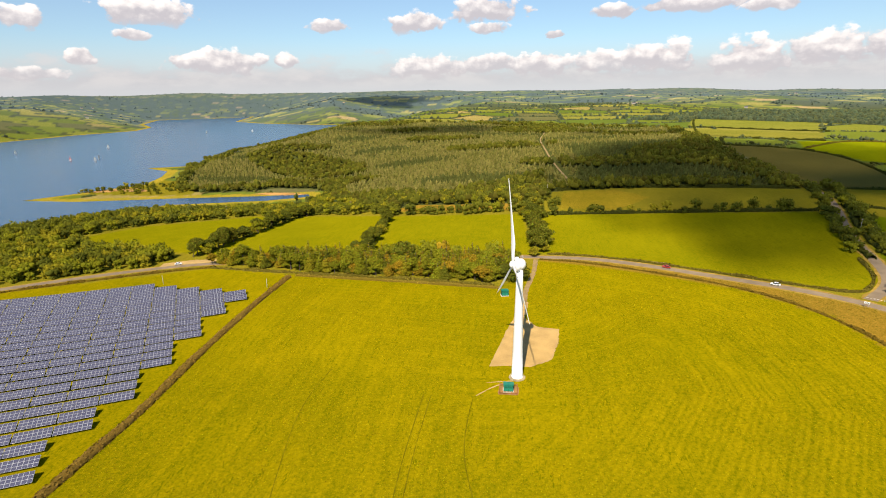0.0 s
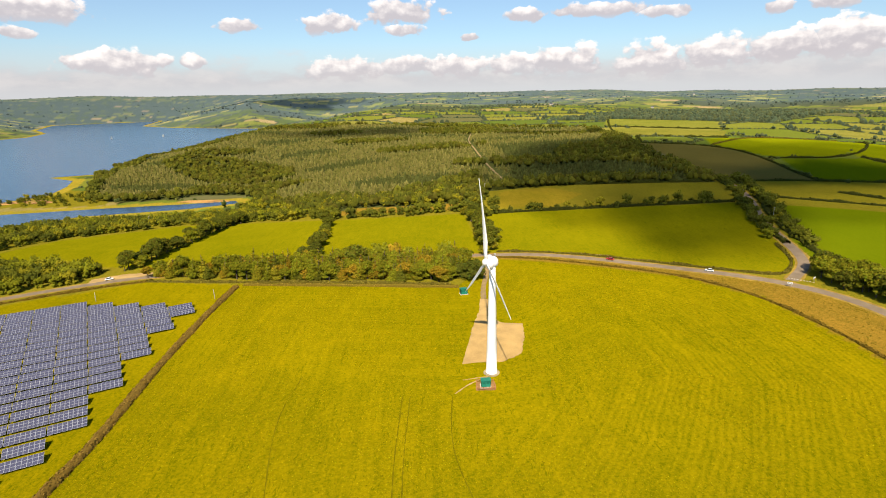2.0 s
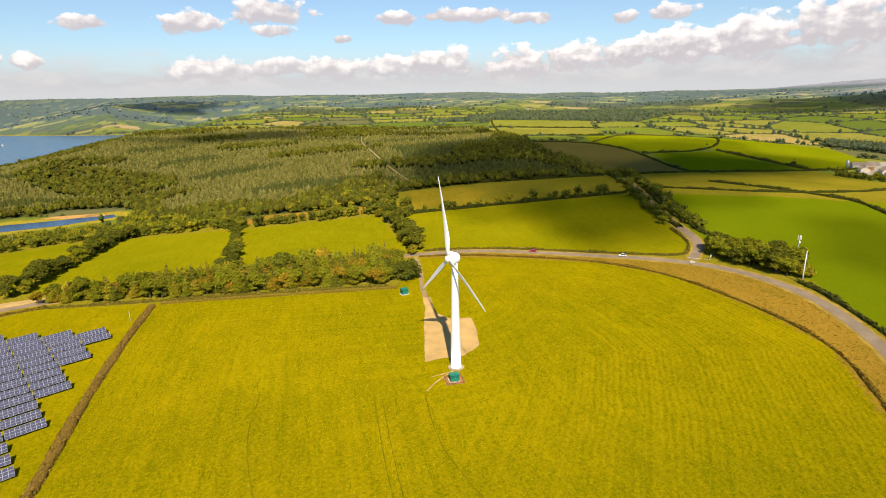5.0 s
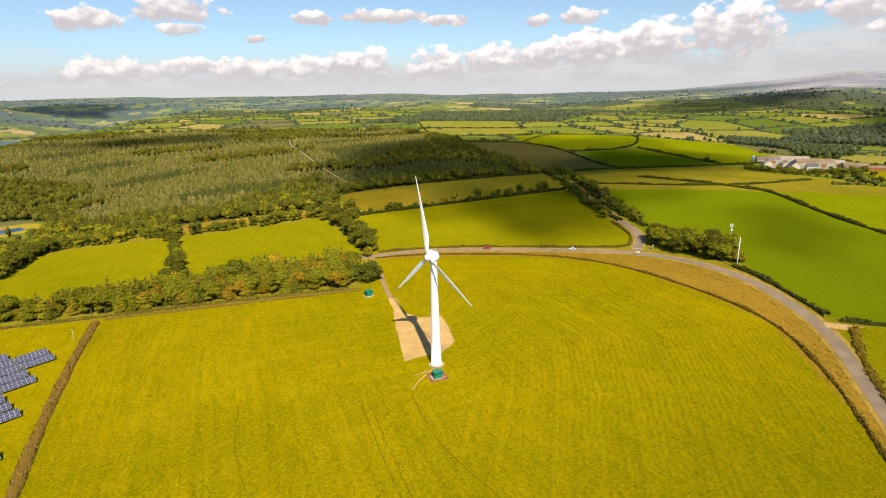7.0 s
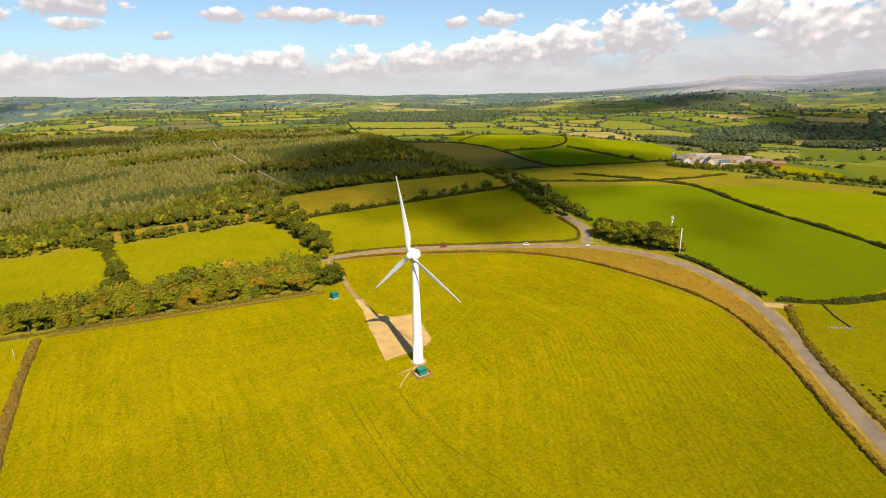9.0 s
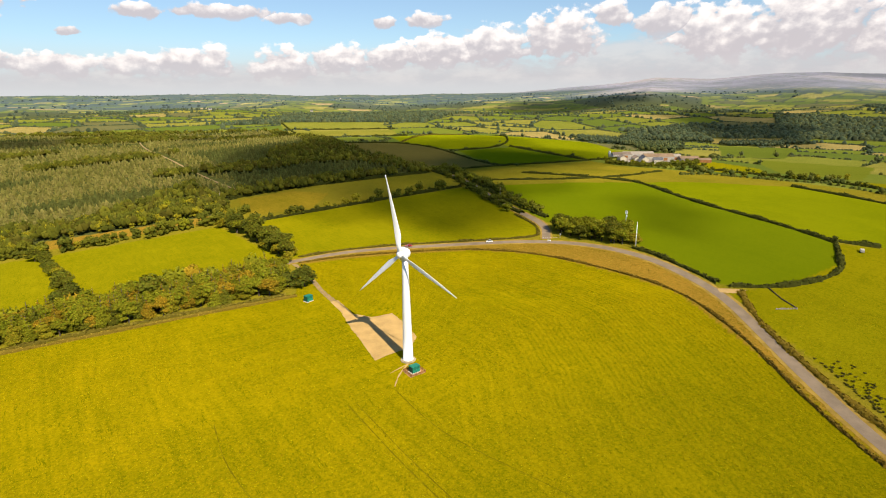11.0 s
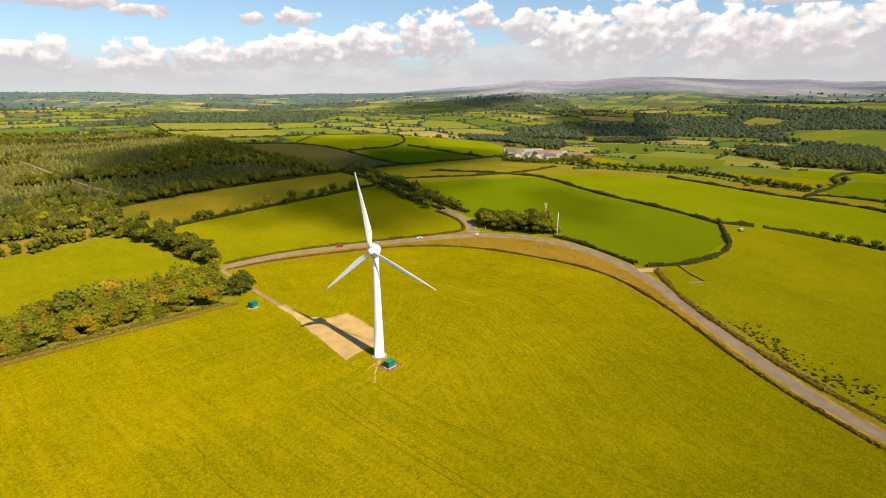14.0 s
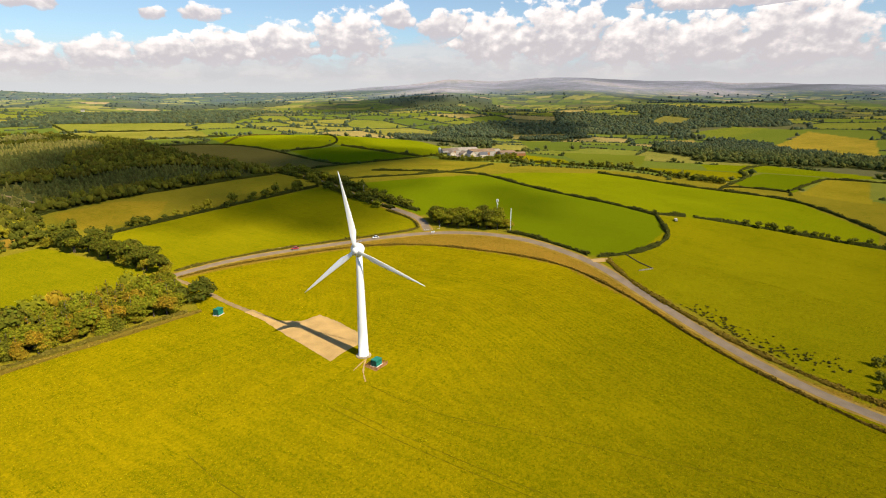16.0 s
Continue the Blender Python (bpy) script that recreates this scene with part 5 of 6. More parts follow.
def flat_patch(name, outline, mat, up, label, category, ragged=0.35, kind="structure"):
    """A patch of other ground laid on the land."""
    p = np.array(outline + [outline[0]], float)
    gone = np.r_[0, np.cumsum(np.hypot(*np.diff(p, axis=0).T))]
    s = np.arange(0, gone[-1], 1.1)
    p = np.c_[np.interp(s, gone, p[:, 0]), np.interp(s, gone, p[:, 1])]
    p = p + rng.normal(0, ragged * 0.4, (len(p), 2))
    c = p.mean(0)
    rings = [c + (p - c) * f for f in (0.25, 0.5, 0.75, 1.0)]
    verts = np.concatenate([[c], *rings])
    n = len(p)
    tris = [(0, 1 + j, 1 + (j + 1) % n) for j in range(n)]
    for k in range(3):
        a, b = 1 + k * n, 1 + (k + 1) * n
        for j in range(n):
            j2 = (j + 1) % n
            tris += [(a + j, b + j, b + j2), (a + j, b + j2, a + j2)]
    data = mesh_arrays(name, np.c_[verts, height(verts[:, 0], verts[:, 1]) + up], tris, mat, smooth=True)
    return tagged(new(name, data), label, category, kind=kind)


flat_patch("crane_pad", [(-9.8, 7), (-3, 7.5), (5, 7.2), (12.6, 13.0), (15.5, 26), (17.0, 38.8), (8, 40.5), (2, 52), (-0.5, 52), (-4.5, 34), (-7, 20)], GRAVEL, 0.07, "pale gravel crane pad beside the turbine", "gravel pad")
ribbon("track", [(1.5, 48), (3.5, 68)], 3.6, GRAVEL, 0.10, "pale gravel track from the pad", "track", 1.5, 0.06)
ribbon("track", [(3.2, 66), (4.5, 84), (7.5, 100), (10, 118), (11, 135)], 2.4, EARTH, 0.09, "worn earth track through the gateway", "track", 1.5, 0.12)
ribbon("trench", [(-1.5, -2.5), (-5.0, -4.5), (-9.0, -7.5), (-13.0, -12)], 0.5, GRAVEL, 0.06, "refilled cable trench of bare soil", "trench", 0.7, 0.35)
ribbon("trench", [(-1.5, -2.5), (-6.0, -3.2), (-10.0, -4.0)], 0.35, GRAVEL, 0.06, "thin line of bare soil", "trench", 0.7, 0.35)


TRODDEN = plain("trodden_grass", (0.125, 0.105, 0.003), 1.0, spec=0.0, grain=0.3, scale=0.5)
for line in ([(-14, -14), (-15, -30), (-14, -46), (-4, -78), (6, -113), (13, -138), (22, -175)], [(-66, 5), (-69, -20), (-62, -57), (-52, -100)], [(-30, -12), (-31, -51), (-28, -95)], [(-27.5, -12), (-28.5, -51), (-25.5, -95)]):
    ribbon("wheel_track", line, 0.30, TRODDEN, 0.05, "faint dark wheel track pressed into the grass", "track", 1.2, 0.3)
ribbon("forest_ride", [(58, 380), (50, 470), (43, 571), (39, 780), (60, 1000)], 2.2, EARTH, 0.35, "pale stony ride through the forest", "track", 4.0, 0.2)


# ---- the kiosks ----
def kiosk(x, y, turn, size, label, fenced):
    hut = thing("transformer_kiosk", (x, y, drape(x, y)), label, "kiosk", "transformer kiosks", turn)
    wide, deep, high = size
    bm = box(bmesh.new(), (wide + 0.5, deep + 0.5, 0.5), at(0, 0, 0.0), 0.04)
    part("plinth", bm, CONCRETE, hut, "concrete plinth")
    bm = box(bmesh.new(), (wide, deep, high), at(0, 0, 0.25 + high / 2), 0.04)
    body = part("body", bm, DARK_GREEN, hut)
    bm = box(bmesh.new(), (wide + 0.25, deep + 0.25, 0.14), at(0, 0, 0.32 + high), 0.05)
    box(bm, (wide * 0.92, deep * 0.92, 0.1), at(0, 0, 0.43 + high), 0.04)
    part("roof", bm, GREEN_STEEL, hut, "light green steel roof")
    for side in (-1, 1):
        bm = box(bmesh.new(), (wide * 0.42, 0.05, high * 0.86), at(side * wide * 0.23, -deep / 2 - 0.02, 0.25 + high * 0.48), 0.015)
        door = part("door", bm, GREEN_STEEL, body, "green steel door")
        bm = bmesh.new()
        for k in range(6):
            box(bm, (wide * 0.26, 0.03, 0.05), at(side * wide * 0.23, -deep / 2 - 0.06, 0.25 + high * 0.62 + 0.09 * k))
        part("louvre", bm, DARK_GREEN, door)
        bm = box(bmesh.new(), (0.04, 0.06, 0.16), at(side * 0.12, -deep / 2 - 0.06, 0.25 + high * 0.5))
        part("handle", bm, STEEL, door, "steel handle")
    if fenced:
        rail = thing("timber_fence", (x, y, drape(x, y)), "low brown timber rail fence round the kiosk", "fence", "", turn)
        half_x, half_y = wide / 2 + 1.3, deep / 2 + 1.4
        posts = [(sx * half_x * f, sy * half_y) for f in (-1, -0.33, 0.33, 1) for sx, sy in ((1, -1), (1, 1))] + [(sx * half_x, f * half_y) for f in (-0.33, 0.33) for sx in (-1, 1)]
        for px, py in posts:
            bm = box(bmesh.new(), (0.14, 0.14, 1.5), at(px, py, 0.4), 0.02)
            part("post", bm, TIMBER, rail)
        for sy in (-1, 1):
            for z in (0.45, 0.95):
                part("rail", box(bmesh.new(), (2 * half_x, 0.06, 0.16), at(0, sy * half_y, z)), TIMBER, rail)
        for sx in (-1, 1):
            for z in (0.45, 0.95):
                part("rail", box(bmesh.new(), (0.06, 2 * half_y, 0.16), at(sx * half_x, 0, z)), TIMBER, rail)


kiosk(-2.8, -8.3, 0, (3.1, 2.3, 2.1), "green steel transformer kiosk beside the turbine", True)
flat_patch("kiosk_yard", [(-6, -11), (0.4, -11), (0.4, -5.6), (-6, -5.6)], plain("bare_earth", (0.26, 0.14, 0.05), 0.95), 0.05, "bare brown earth round the kiosk", "bare earth", 0.3)
kiosk(-5.5, 76, 14, (3.2, 2.6, 2.4), "small green kiosk beside the plantation hedge", False)


# ---- the solar farm ----
ROW_TURN = 24.5
def solar_table():
    """One tilted table of panels on steel legs, along x, facing -y."""
    table = thing("solar_table", (0, 0, -500), "tilted rack of blue-grey solar panels on steel legs", "solar panel", "solar racks")
    tilt = pose(0, 0, 1.55, 22, 0, 0)
    cols, rows, w, h = 8, 3, 1.31, 1.20
    shared = None
    for i in range(cols):
        for j in range(rows):
            if shared is None:
                ob = part("panel", box(bmesh.new(), (w - 0.13, h - 0.13, 0.05)), CELL, table)
                shared = ob.data
            else:
                ob = new("panel", shared)
                ob.parent = table
            ob.matrix_basis = tilt @ at((i - (cols - 1) / 2) * w, (j - (rows - 1) / 2) * h, 0.02)
    rim = box(bmesh.new(), (cols * w, rows * h, 0.04), tilt)
    part("frame", rim, FRAME_ALU, table, "pale aluminium frame")
    for x in (-4.0, 4.0):
        for y, top in ((-0.85, 1.15), (0.85, 1.85)):
            part("leg", box(bmesh.new(), (0.1, 0.1, top + 0.5), at(x, y, top / 2 - 0.25)), STEEL, table)
    bm = box(bmesh.new(), (cols * w, 0.08, 0.12), tilt @ at(0, -0.85, -0.1))
    box(bm, (cols * w, 0.08, 0.12), tilt @ at(0, 0.85, -0.1))
    part("beam", bm, STEEL, table)
    return table


def build_solar():
    rack = solar_table()
    ends = [-140.7] * 3 + [-132.5] * 2 + [-123.5] * 3 + [-115.5] * 3 + [-106.5] * 3 + [-98.0] * 2 + [-93.0, -88.5, -101.0, -112.0, -126.0, -133.0]
    c, s = math.cos(radians(ROW_TURN)), math.sin(radians(ROW_TURN))
    for i, end in enumerate(ends):
        v = 7.4 * i + 1.4
        for k in range(-2, 16):
            right = -86.8 - 0.12 * v - 10.85 * k - 0.15 * math.sin(i * 2.1 + k)
            u = right - 5.25
            x, y = u * c - v * s, u * s + v * c
            if right > end + 4.5 or x < -150 - (y + 63) * 1.08:
                continue
            slope = math.degrees(math.atan2(drape(x + 5 * c, y + 5 * s) - drape(x - 5 * c, y - 5 * s), 10))
            copy_thing(rack, pose(x, y, drape(x, y), 0, 0, ROW_TURN) @ pose(0, 0, 0, 0, -slope, 0))
    for ob in (*rack.children_recursive, rack):
        bpy.data.objects.remove(ob)


build_solar()


# ---- masts, poles and signs ----
def lattice_mast(x, y, high):
    mast = thing("phone_mast", (x, y, drape(x, y)), "slim grey phone mast with panel antennas", "mast", "masts by the junction")
    bm = lathe(bmesh.new(), [(0.28, -0.3), (0.22, high * 0.6), (0.16, high)], 12)
    part("pole", bm, STEEL, mast)
    for k in range(3):
        bm = box(bmesh.new(), (0.35, 0.16, 2.0), pose(0, 0, high - 0.9, 0, 0, 120 * k) @ at(0, -0.7, 0), 0.03)
        part("antenna", bm, WHITE, mast, "white panel antenna")
        bm = box(bmesh.new(), (0.08, 0.7, 0.08), pose(0, 0, high - 0.9, 0, 0, 120 * k) @ at(0, -0.35, 0))
        part("bracket", bm, STEEL, mast)
    bm = lathe(bmesh.new(), [(0.45, 0), (0.45, 0.25), (0.3, 0.3)], 16, at(0, -0.3, high - 3.2) @ pose(0, 0, 0, 90, 0, 0))
    part("dish", bm, WHITE, mast, "small round dish")


def pole(x, y, high, label, arm=True, thick=1.0, paint=None):
    post = thing("utility_pole", (x, y, drape(x, y)), label, "pole", "poles")
    part("post", lathe(bmesh.new(), [(0.14 * thick, -0.3), (0.11 * thick, high * 0.5), (0.09 * thick, high)], 10), paint or CONCRETE, post)
    if thick > 1:
        part("aerial", lathe(bmesh.new(), [(0.16, high), (0.2, high + 0.1), (0.2, high + 1.0), (0.06, high + 1.2)], 10), paint, post)
    if arm:
        part("crossarm", box(bmesh.new(), (1.8, 0.12, 0.12), at(0, 0, high - 0.4)), TIMBER, post)
        for x0 in (-0.8, 0, 0.8):
            part("insulator", lathe(bmesh.new(), [(0.06, 0), (0.09, 0.1), (0.05, 0.22)], 8, at(x0, 0, high - 0.33)), WHITE, post)


lattice_mast(184, 42, 17)
pole(172, 26, 14.5, "tall pale slim mast beside the hedge", False, 1.9, MARKING)
pole(200, 172, 9, "wooden utility pole beside the field")
pole(-201, 160, 8, "wooden utility pole in the pasture")
pole(30, 355, 9, "wooden utility pole at the wood edge")
pole(-300, 360, 9, "wooden utility pole by the lake")
pole(-190.5, 92.2, 5, "thin camera pole in the solar farm", False)
pole(-129, 88, 5, "thin camera pole beside the hedge", False)


def road_sign(x, y, turn):
    sign = thing("direction_sign", (x, y, drape(x, y)), "white direction sign at the junction", "road sign", "", turn)
    for dx in (-0.6, 0.6):
        part("post", lathe(bmesh.new(), [(0.05, -0.3), (0.05, 2.6)], 8, at(dx, 0, 0)), STEEL, sign)
    part("board", box(bmesh.new(), (2.0, 0.05, 0.9), at(0, -0.08, 2.2), 0.02), WHITE, sign)
    for z in (2.35, 2.05):
        part("lettering", box(bmesh.new(), (1.4, 0.02, 0.12), at(0, -0.115, z)), TYRE, sign, "dark unreadable line of writing")


road_sign(146, 68, -40)
road_sign(160, 72, 30)
for k in range(9):
    x, y = 149.5 + k * 0.85, 77.5 - k * 0.95
    dash = part("give_way_line", box(bmesh.new(), (0.7, 0.35, 0.02), pose(x + 3.2, y + 1.6, drape(x + 3.2, y + 1.6, 0.145), 0, 0, -48)), MARKING, None)
    tagged(dash, "white give-way dash on the asphalt", "road marking", "give-way line", "structure")


# ---- vehicles ----
def car(x, y, turn, paint, label):
    v = thing("car", (x, y, drape(x, y, 0.12)), label, "car", "", turn)
    bm = bmesh.new()
    box(bm, (4.2, 1.75, 0.62), at(0, 0, 0.62), 0.16)
    body = part("body", bm, paint, v)
    bm = bmesh.new()
    made = bmesh.ops.create_cube(bm, size=1.0, matrix=at(-0.25, 0, 1.18) @ Matrix.Diagonal((2.5, 1.6, 0.6, 1)))
    for q in made["verts"]:
        if q.co.z > 1.2:
            q.co.x, q.co.y = -0.25 + (q.co.x + 0.25) * 0.68, q.co.y * 0.82
    bmesh.ops.bevel(bm, geom=list(bm.edges), offset=0.08, segments=2, affect="EDGES")
    part("cabin", bm, GLASS_DARK, v, "dark glazed cabin")
    part("roof", box(bmesh.new(), (1.65, 1.28, 0.07), at(-0.25, 0, 1.5), 0.03), paint, v)
    for wx in (-1.3, 1.3):
        for wy in (-0.8, 0.8):
            bm = lathe(bmesh.new(), [(0.2, -0.11), (0.32, -0.11), (0.34, 0), (0.32, 0.11), (0.2, 0.11)], 16, at(wx, wy, 0.34) @ pose(0, 0, 0, 90, 0, 0))
            wheel = part("wheel", bm, TYRE, v)
            part("rim", lathe(bmesh.new(), [(0.19, -0.12), (0.17, 0.12)], 12, at(wx, wy, 0.34) @ pose(0, 0, 0, 90, 0, 0)), STEEL, wheel)
    for wy in (-0.6, 0.6):
        part("headlight", box(bmesh.new(), (0.06, 0.32, 0.16), at(2.09, wy, 0.72), 0.02), MARKING, body)
        part("tail_light", box(bmesh.new(), (0.06, 0.26, 0.16), at(-2.09, wy, 0.76), 0.02), RED_PAINT, body)


car(79, 121.5, 150, RED_PAINT, "red hatchback driving along the road")
car(122, 95.5, 149, WHITE, "white hatchback driving along the road")
car(-203, 126, 25, WHITE, "white van parked in the lay-by")
flat_patch("lay_by", [(-212, 120), (-196, 128), (-178, 134), (-182, 138), (-200, 136), (-214, 128)], GRAVEL, 0.06, "pale gravel lay-by off the road", "lay-by", 0.4)
flat_patch("field_gateway", [(148, -36), (152, -41), (157, -42), (160, -43), (156, -38), (151, -33)], GRAVEL, 0.13, "pale stony gateway beside the road", "gateway", 0.4)
flat_patch("sandy_shore", [(-345, 512), (-332, 522), (-300, 524), (-272, 517), (-286, 509), (-318, 506)], SAND, 0.12, "bare orange sand on the lake shore", "sand", 1.2)
flat_patch("sandy_shore", [(-590, 508), (-560, 512), (-520, 510), (-500, 520), (-520, 536), (-556, 545), (-580, 530)], SAND, 0.12, "worn sandy ground on the spit", "sand", 1.5)
flat_patch("road_scrape", [(72, 131), (80, 128), (86, 126), (80, 131), (74, 133)], GRAVEL, 0.11, "bare earth patch on the road verge", "bare earth", 0.3)


# ---- stone pen and feed trough in the pasture ----
def low_wall(line, high, label, stone=WALL_STONE):
    wall = thing("stone_wall", (*line[0], drape(*line[0])), label, "stone wall", "pen walls")
    for (xa, ya), (xb, yb) in zip(line, line[1:]):
        n = max(2, int(math.hypot(xb - xa, yb - ya) / 1.1))
        for k in range(n):
            f = (k + 0.5) / n
            x, y = xa + (xb - xa) * f, ya + (yb - ya) * f
            m = pose(x - line[0][0], y - line[0][1], drape(x, y) - drape(*line[0]) + high / 2 - 0.1, rng.uniform(-4, 4), rng.uniform(-4, 4), math.degrees(math.atan2(yb - ya, xb - xa)))
            part("stone", box(bmesh.new(), (rng.uniform(0.8, 1.1), rng.uniform(0.35, 0.6), high * rng.uniform(0.8, 1.15)), m, 0.12), stone, wall)


low_wall([(169, -48), (162, -57), (158, -65)], 0.7, "low dark stone wall of an old pen", plain("mossy_dark_stone", (0.085, 0.065, 0.035), 0.95, grain=0.35, scale=3))
low_wall([(158, -65), (153, -61.5), (150, -59.5)], 0.7, "low pale stone wall of an old pen")
trough = thing("feed_trailer", (253, -58, drape(253, -58)), "small pale feed trailer standing in the pasture", "trailer", "", 20)
part("body", box(bmesh.new(), (4.0, 1.8, 1.3), at(0, 0, 1.1), 0.08), WALL_WHITE, trough)
for wx in (-0.8, 0.8):
    for wy in (-0.95, 0.95):
        part("wheel", lathe(bmesh.new(), [(0.42, -0.1), (0.45, 0), (0.42, 0.1)], 14, at(wx, wy, 0.42) @ pose(0, 0, 0, 90, 0, 0)), TYRE, trough)


# ---- the farm and far houses ----
def gabled(name, x, y, turn, size, wall, roof, label, category, group="", windows=0, chimney=False):
    wide, deep, high, rise = size
    house = thing(name, (x, y, drape(x, y)), label, category, group, turn)
    bm = bmesh.new()
    a, b = wide / 2, deep / 2
    v = [bm.verts.new(p) for p in [(-a, -b, -2), (a, -b, -2), (a, b, -2), (-a, b, -2), (-a, -b, high), (a, -b, high), (a, b, high), (-a, b, high), (-a, 0, high + rise), (a, 0, high + rise)]]
    for f in [(0, 1, 5, 4), (2, 3, 7, 6), (1, 2, 6, 9, 5), (3, 0, 4, 8, 7), (3, 2, 1, 0), (4, 5, 9, 8), (6, 7, 8, 9)]:
        bm.faces.new([v[k] for k in f])
    walls = part("wall", bm, wall, house)
    slope, long = math.degrees(math.atan2(rise, b)), math.hypot(rise, b) + 0.5
    for sy in (-1, 1):
        bm = box(bmesh.new(), (wide + 0.7, long, 0.14), at(0, sy * b / 2, high + rise / 2 + 0.1) @ pose(0, 0, 0, -sy * slope, 0, 0))
        top = part("roof", bm, roof, house)
    if chimney:
        part("chimney", box(bmesh.new(), (0.7, 0.7, 1.8), at(a * 0.8, 0, high + rise + 0.4)), WALL_STONE, top)
    for k in range(windows):
        wx = (k - (windows - 1) / 2) * wide / windows
        bm = box(bmesh.new(), (1.0, 0.1, 1.2), at(wx, -b - 0.02, high * 0.55))
        w = part("window", bm, GLASS_DARK, walls, "dark window")
        part("frame", box(bmesh.new(), (1.25, 0.06, 0.12), at(wx, -b - 0.06, high * 0.55 - 0.65)), WHITE, w)
    if not windows:
        bm = box(bmesh.new(), (min(5.0, wide * 0.3), 0.12, high * 0.75), at(wide * 0.2, -b - 0.03, high * 0.36))
        part("door", bm, TIMBER, walls, "large sliding timber barn door")


ROOF_BROWN = plain("rusty_sheet_roof", (0.26, 0.175, 0.105), 0.95, grain=0.3, scale=0.4)
ROOF_PALE = plain("pale_sheet_roof", (0.34, 0.29, 0.235), 0.95, grain=0.2, scale=0.4)
WALL_CREAM = plain("cream_render", (0.62, 0.55, 0.42), 0.9, grain=0.12)
for x, y, turn, size, wall, roof, label in [
        (556, 290, -38, (40, 17, 5.0, 3.2), CONCRETE, ROOF_PALE, "long cattle shed with a pale roof"), (566, 266, -38, (38, 17, 5.0, 3.2), CONCRETE, ROOF_BROWN, "long cattle shed with a brown roof"),
        (588, 262, -38, (26, 14, 4.5, 2.6), CONCRETE, ROOF_PALE, "pale-roofed barn leaning on the cattle shed"), (596, 240, -38, (24, 12, 4.2, 2.4), WALL_STONE, ROOF_BROWN, "stone barn with a brown sheet roof"),
        (534, 300, -38, (24, 12, 4.5, 2.6), CONCRETE, ROOF_GREY, "grey barn at the back of the yard"), (528, 272, 52, (16, 9, 4.0, 2.6), WALL_CREAM, ROOF_GREY, "cream-walled dairy facing the yard"),
        (514, 284, 52, (13, 8, 4.0, 2.4), WALL_CREAM, ROOF_GREY, "low cream outbuilding beside the dairy"), (544, 252, 52, (14, 8, 3.6, 2.2), WALL_STONE, ROOF_PALE, "small stone byre with a pale roof"),
        (606, 224, -38, (16, 9, 3.4, 2.0), TIMBER, ROOF_BROWN, "dark timber calf shed with rusty roof")]:
    gabled("barn", x, y, turn, size, wall, roof, label, "barn", "farm buildings")
gabled("farmhouse", 520, 256, 52, (14, 8, 5.5, 3.2), WALL_CREAM, ROOF_SLATE, "cream farmhouse with a slate roof", "house", "farm buildings", 4, True)
gabled("farmhouse", 532, 244, -38, (11, 7, 4.5, 3.0), WALL_CREAM, ROOF_SLATE, "cream cottage beside the barns", "house", "farm buildings", 3, True)
silo = thing("silo", (520, 308, drape(520, 308)), "tall pale steel silo behind the barns", "silo")
part("tank", lathe(bmesh.new(), [(1.7, -1), (1.7, 7), (0.9, 8.4), (0.2, 8.7)], 20), STEEL, silo)
flat_patch("farmyard", [(500, 245), (530, 228), (600, 236), (625, 262), (600, 300), (540, 305), (505, 285)], plain("dusty_concrete_yard", (0.24, 0.20, 0.16), 0.9), 0.25, "dusty concrete farmyard", "farmyard", 0.8)
for k in range(22):
    a, r = radians(rng.uniform(-44, 94)), rng.uniform(2000, 3900)
    x, y = -60 + r * math.sin(a), -140 + r * math.cos(a)
    if inside(LAKE, np.array([x]), np.array([y]))[0] or edge(LAKE, np.array([x]), np.array([y]))[0] < 60 or drape(x, y) > 72 or inside(FOREST, np.array([x]), np.array([y]))[0]:
        continue
    big = rng.uniform(0.6, 1.0)
    gabled("farmhouse", x, y, rng.uniform(-40, 40), (14 * big, 8 * big, 5.5 * big, 3.4 * big), WALL_WHITE, ROOF_SLATE, "far white farmhouse among hedges", "house", "far houses", 3, True)


# ---- boats on the lake ----
def boat(x, y, turn, paint, label):
    b = thing("sailing_dinghy", (x, y, LAKE_Z), label, "sailing boat", "boats on the lake", turn)
    bm = bmesh.new()
    made = bmesh.ops.create_cube(bm, size=1.0, matrix=at(0, 0, 0.35) @ Matrix.Diagonal((6.0, 2.0, 1.0, 1)))
    for q in made["verts"]:
        if q.co.x > 0:
            q.co.y *= 0.15
        if q.co.z < 0.3:
            q.co.x, q.co.y = q.co.x * 0.85, q.co.y * 0.6
    bmesh.ops.bevel(bm, geom=list(bm.edges), offset=0.12, segments=2, affect="EDGES")
    part("hull", bm, WHITE, b)
    part("mast", lathe(bmesh.new(), [(0.08, 0.6), (0.05, 9.5)], 8, at(0.6, 0, 0)), STEEL, b)
    for corners, label2 in (([(0.5, 0, 1.3), (-2.9, 0.5, 1.4), (-1.6, 0.45, 4.5), (0.5, 0, 9.3)], "main"), ([(0.8, 0, 7.6), (0.9, 0.5, 1.4), (2.9, 0, 1.0)], "jib")):
        bm = bmesh.new()
        f = bm.faces.new([bm.verts.new(c) for c in corners])
        bmesh.ops.solidify(bm, geom=[f], thickness=0.04)
        part("sail", bm, paint, b, "hoisted " + label2 + " sail")


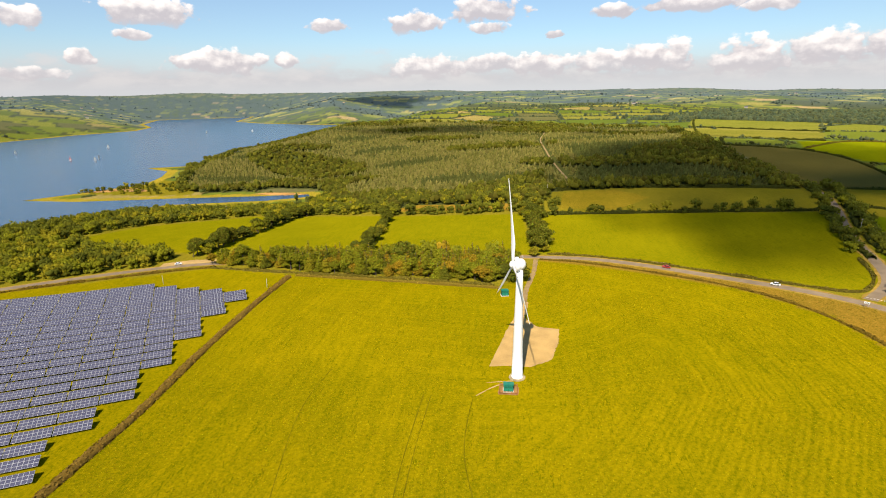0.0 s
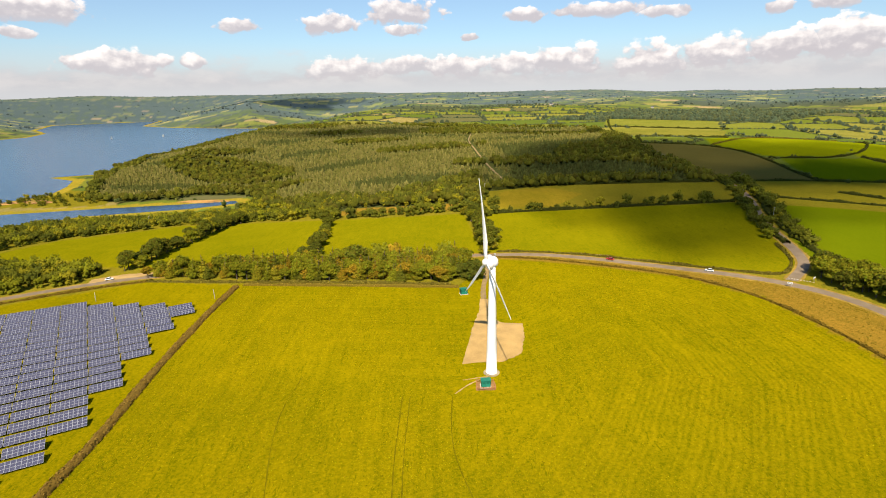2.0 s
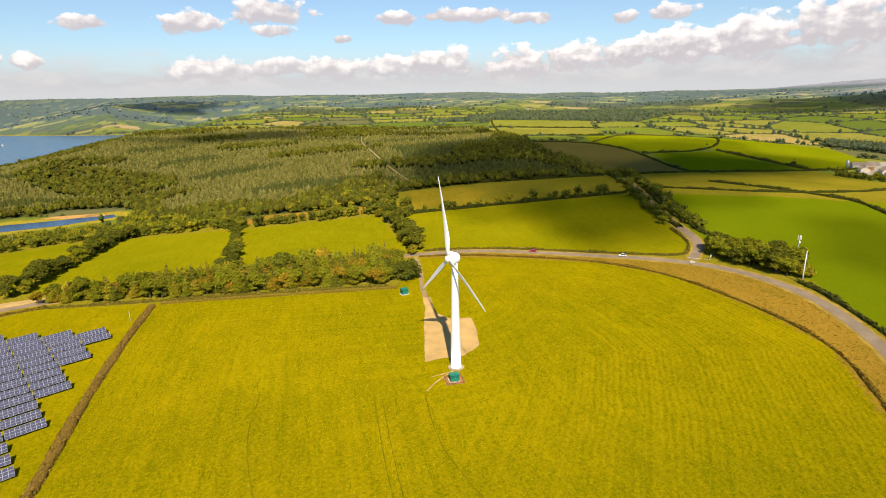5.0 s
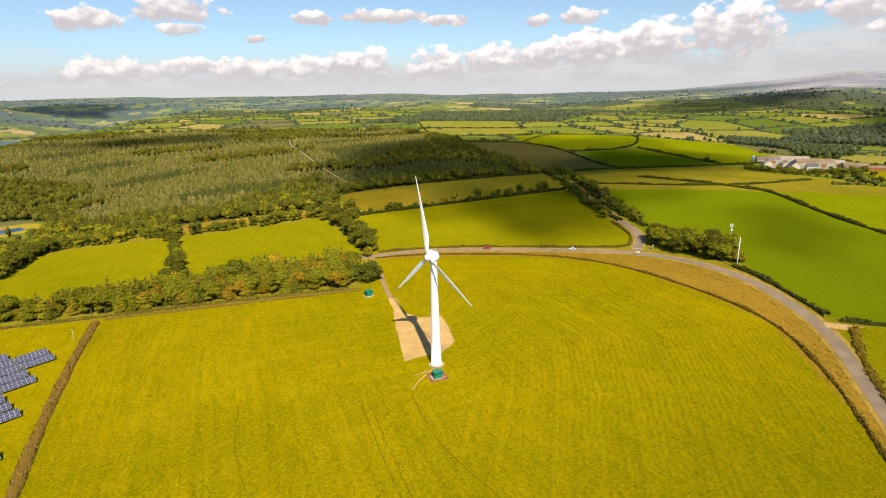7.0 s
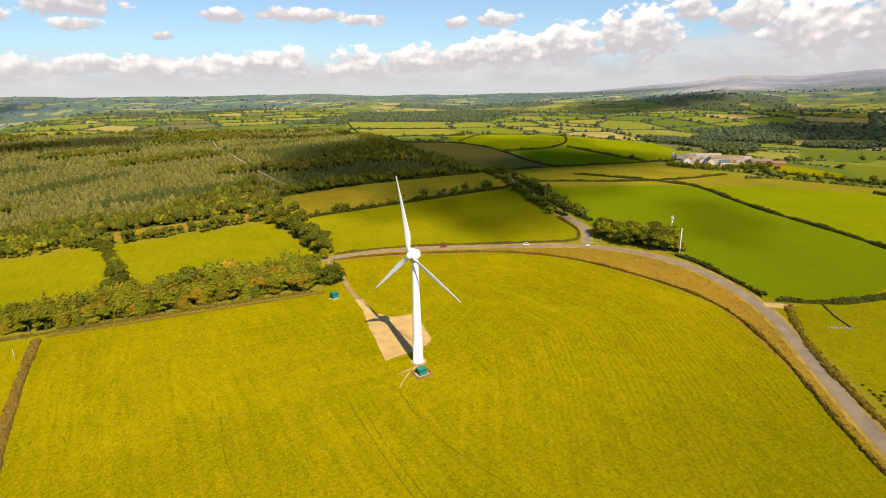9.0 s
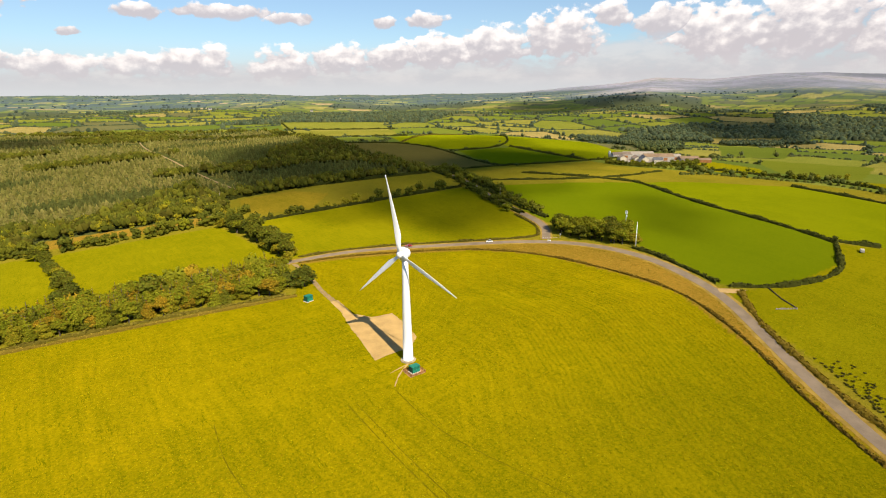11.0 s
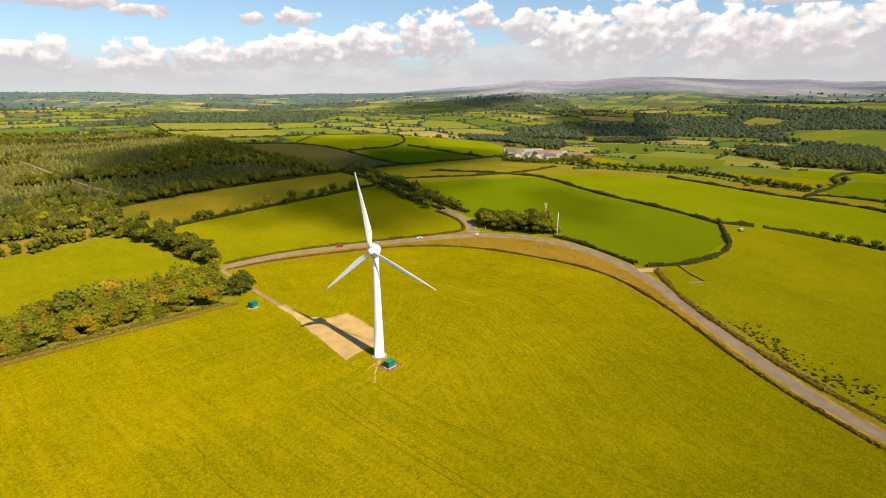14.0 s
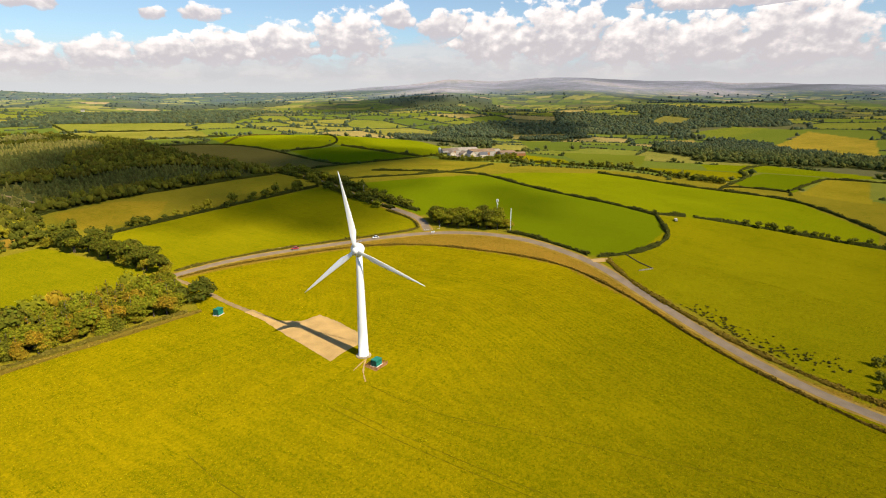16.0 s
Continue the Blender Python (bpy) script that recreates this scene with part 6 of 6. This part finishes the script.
SAIL = plain("sailcloth", (0.80, 0.79, 0.76), 0.8, grain=0.05)
PINK = plain("pink_sailcloth", (0.55, 0.16, 0.16), 0.8, grain=0.05)
for x, y, turn, paint, label in [(-1054, 1153, 40, SAIL, "white-sailed dinghy on the blue lake"), (-1083, 1681, 60, SAIL, "far white sailing boat"), (-947, 1753, 20, SAIL, "small far white sailing boat"),
        (-1185, 1010, 70, SAIL, "white sailing boat near the shore"), (-932, 884, 10, PINK, "small boat with a red sail"), (-867, 875, 50, SAIL, "white dinghy turning in a group"), (-889, 914, 80, SAIL, "white dinghy beside another boat")]:
    boat(x, y, turn, paint, label)


# ---- drifting clouds whose shadows lie on the land ----
def cloud(x, y, long, wide, turn, label, shells=(1.12, 0.92, 0.74), alt=1500.0):
    """A soft flat-based cumulus high above the land, placed by the spot on which its shade falls: three nested shells of vapour."""
    back = alt / math.tan(radians(SUN_EL))
    ox, oy = x + back * math.sin(radians(SUN_AZ)), y + back * math.cos(radians(SUN_AZ))
    ob = thing("cloud", (ox, oy, alt), label, "cloud", "clouds overhead", turn)
    for shell in shells:
        bm = bmesh.new()
        rings = []
        for k in range(13):
            f, ring = math.sin(math.pi * k / 12), []
            for j in range(64):
                a = 2 * math.pi * j / 64
                n = 1 + 0.5 * noise.fractal(Vector((math.cos(a) * 1.3 + x * 0.01, math.sin(a) * 1.3 + y * 0.01, shell * 0.6)), 0.7, 2.0, 5)
                z = -math.cos(math.pi * k / 12)
                ring.append(bm.verts.new((math.cos(a) * long * f * n * shell, math.sin(a) * wide * f * n * shell, (z if z > 0 else z * 0.2) * wide * 0.5 * shell)))
            rings.append(ring)
        for a, b in zip(rings, rings[1:]):
            for j in range(64):
                bm.faces.new((a[j], a[(j + 1) % 64], b[(j + 1) % 64], b[j])).smooth = True
        bmesh.ops.remove_doubles(bm, verts=bm.verts, dist=0.01)
        part("vapour", bm, CLOUD_WHITE, ob)


cloud(244, 442, 212, 190, 90, "large flat-based white cumulus overhead")
cloud(392, 372, 112, 78, 10, "flat grey edge of a cumulus overhead")
cloud(166, 202, 84, 46, 75, "ragged lobe of a cumulus overhead")
cloud(-190, 1080, 170, 70, 10, "long flat-based white cumulus overhead")
cloud(248, 68, 60, 26, 60, "thin wisp of a cumulus overhead", (1.0,))
cloud(230, 900, 130, 60, 0, "small flat-based cumulus overhead")
cloud(1480, 610, 400, 160, 40, "broad cumulus over the valley")
cloud(1900, 1500, 480, 220, 20, "broad cumulus over the far hills")
cloud(-900, 3000, 480, 200, 0, "broad cumulus over the far shore")
cloud(2500, 300, 300, 160, 80, "broad cumulus over the far fields")
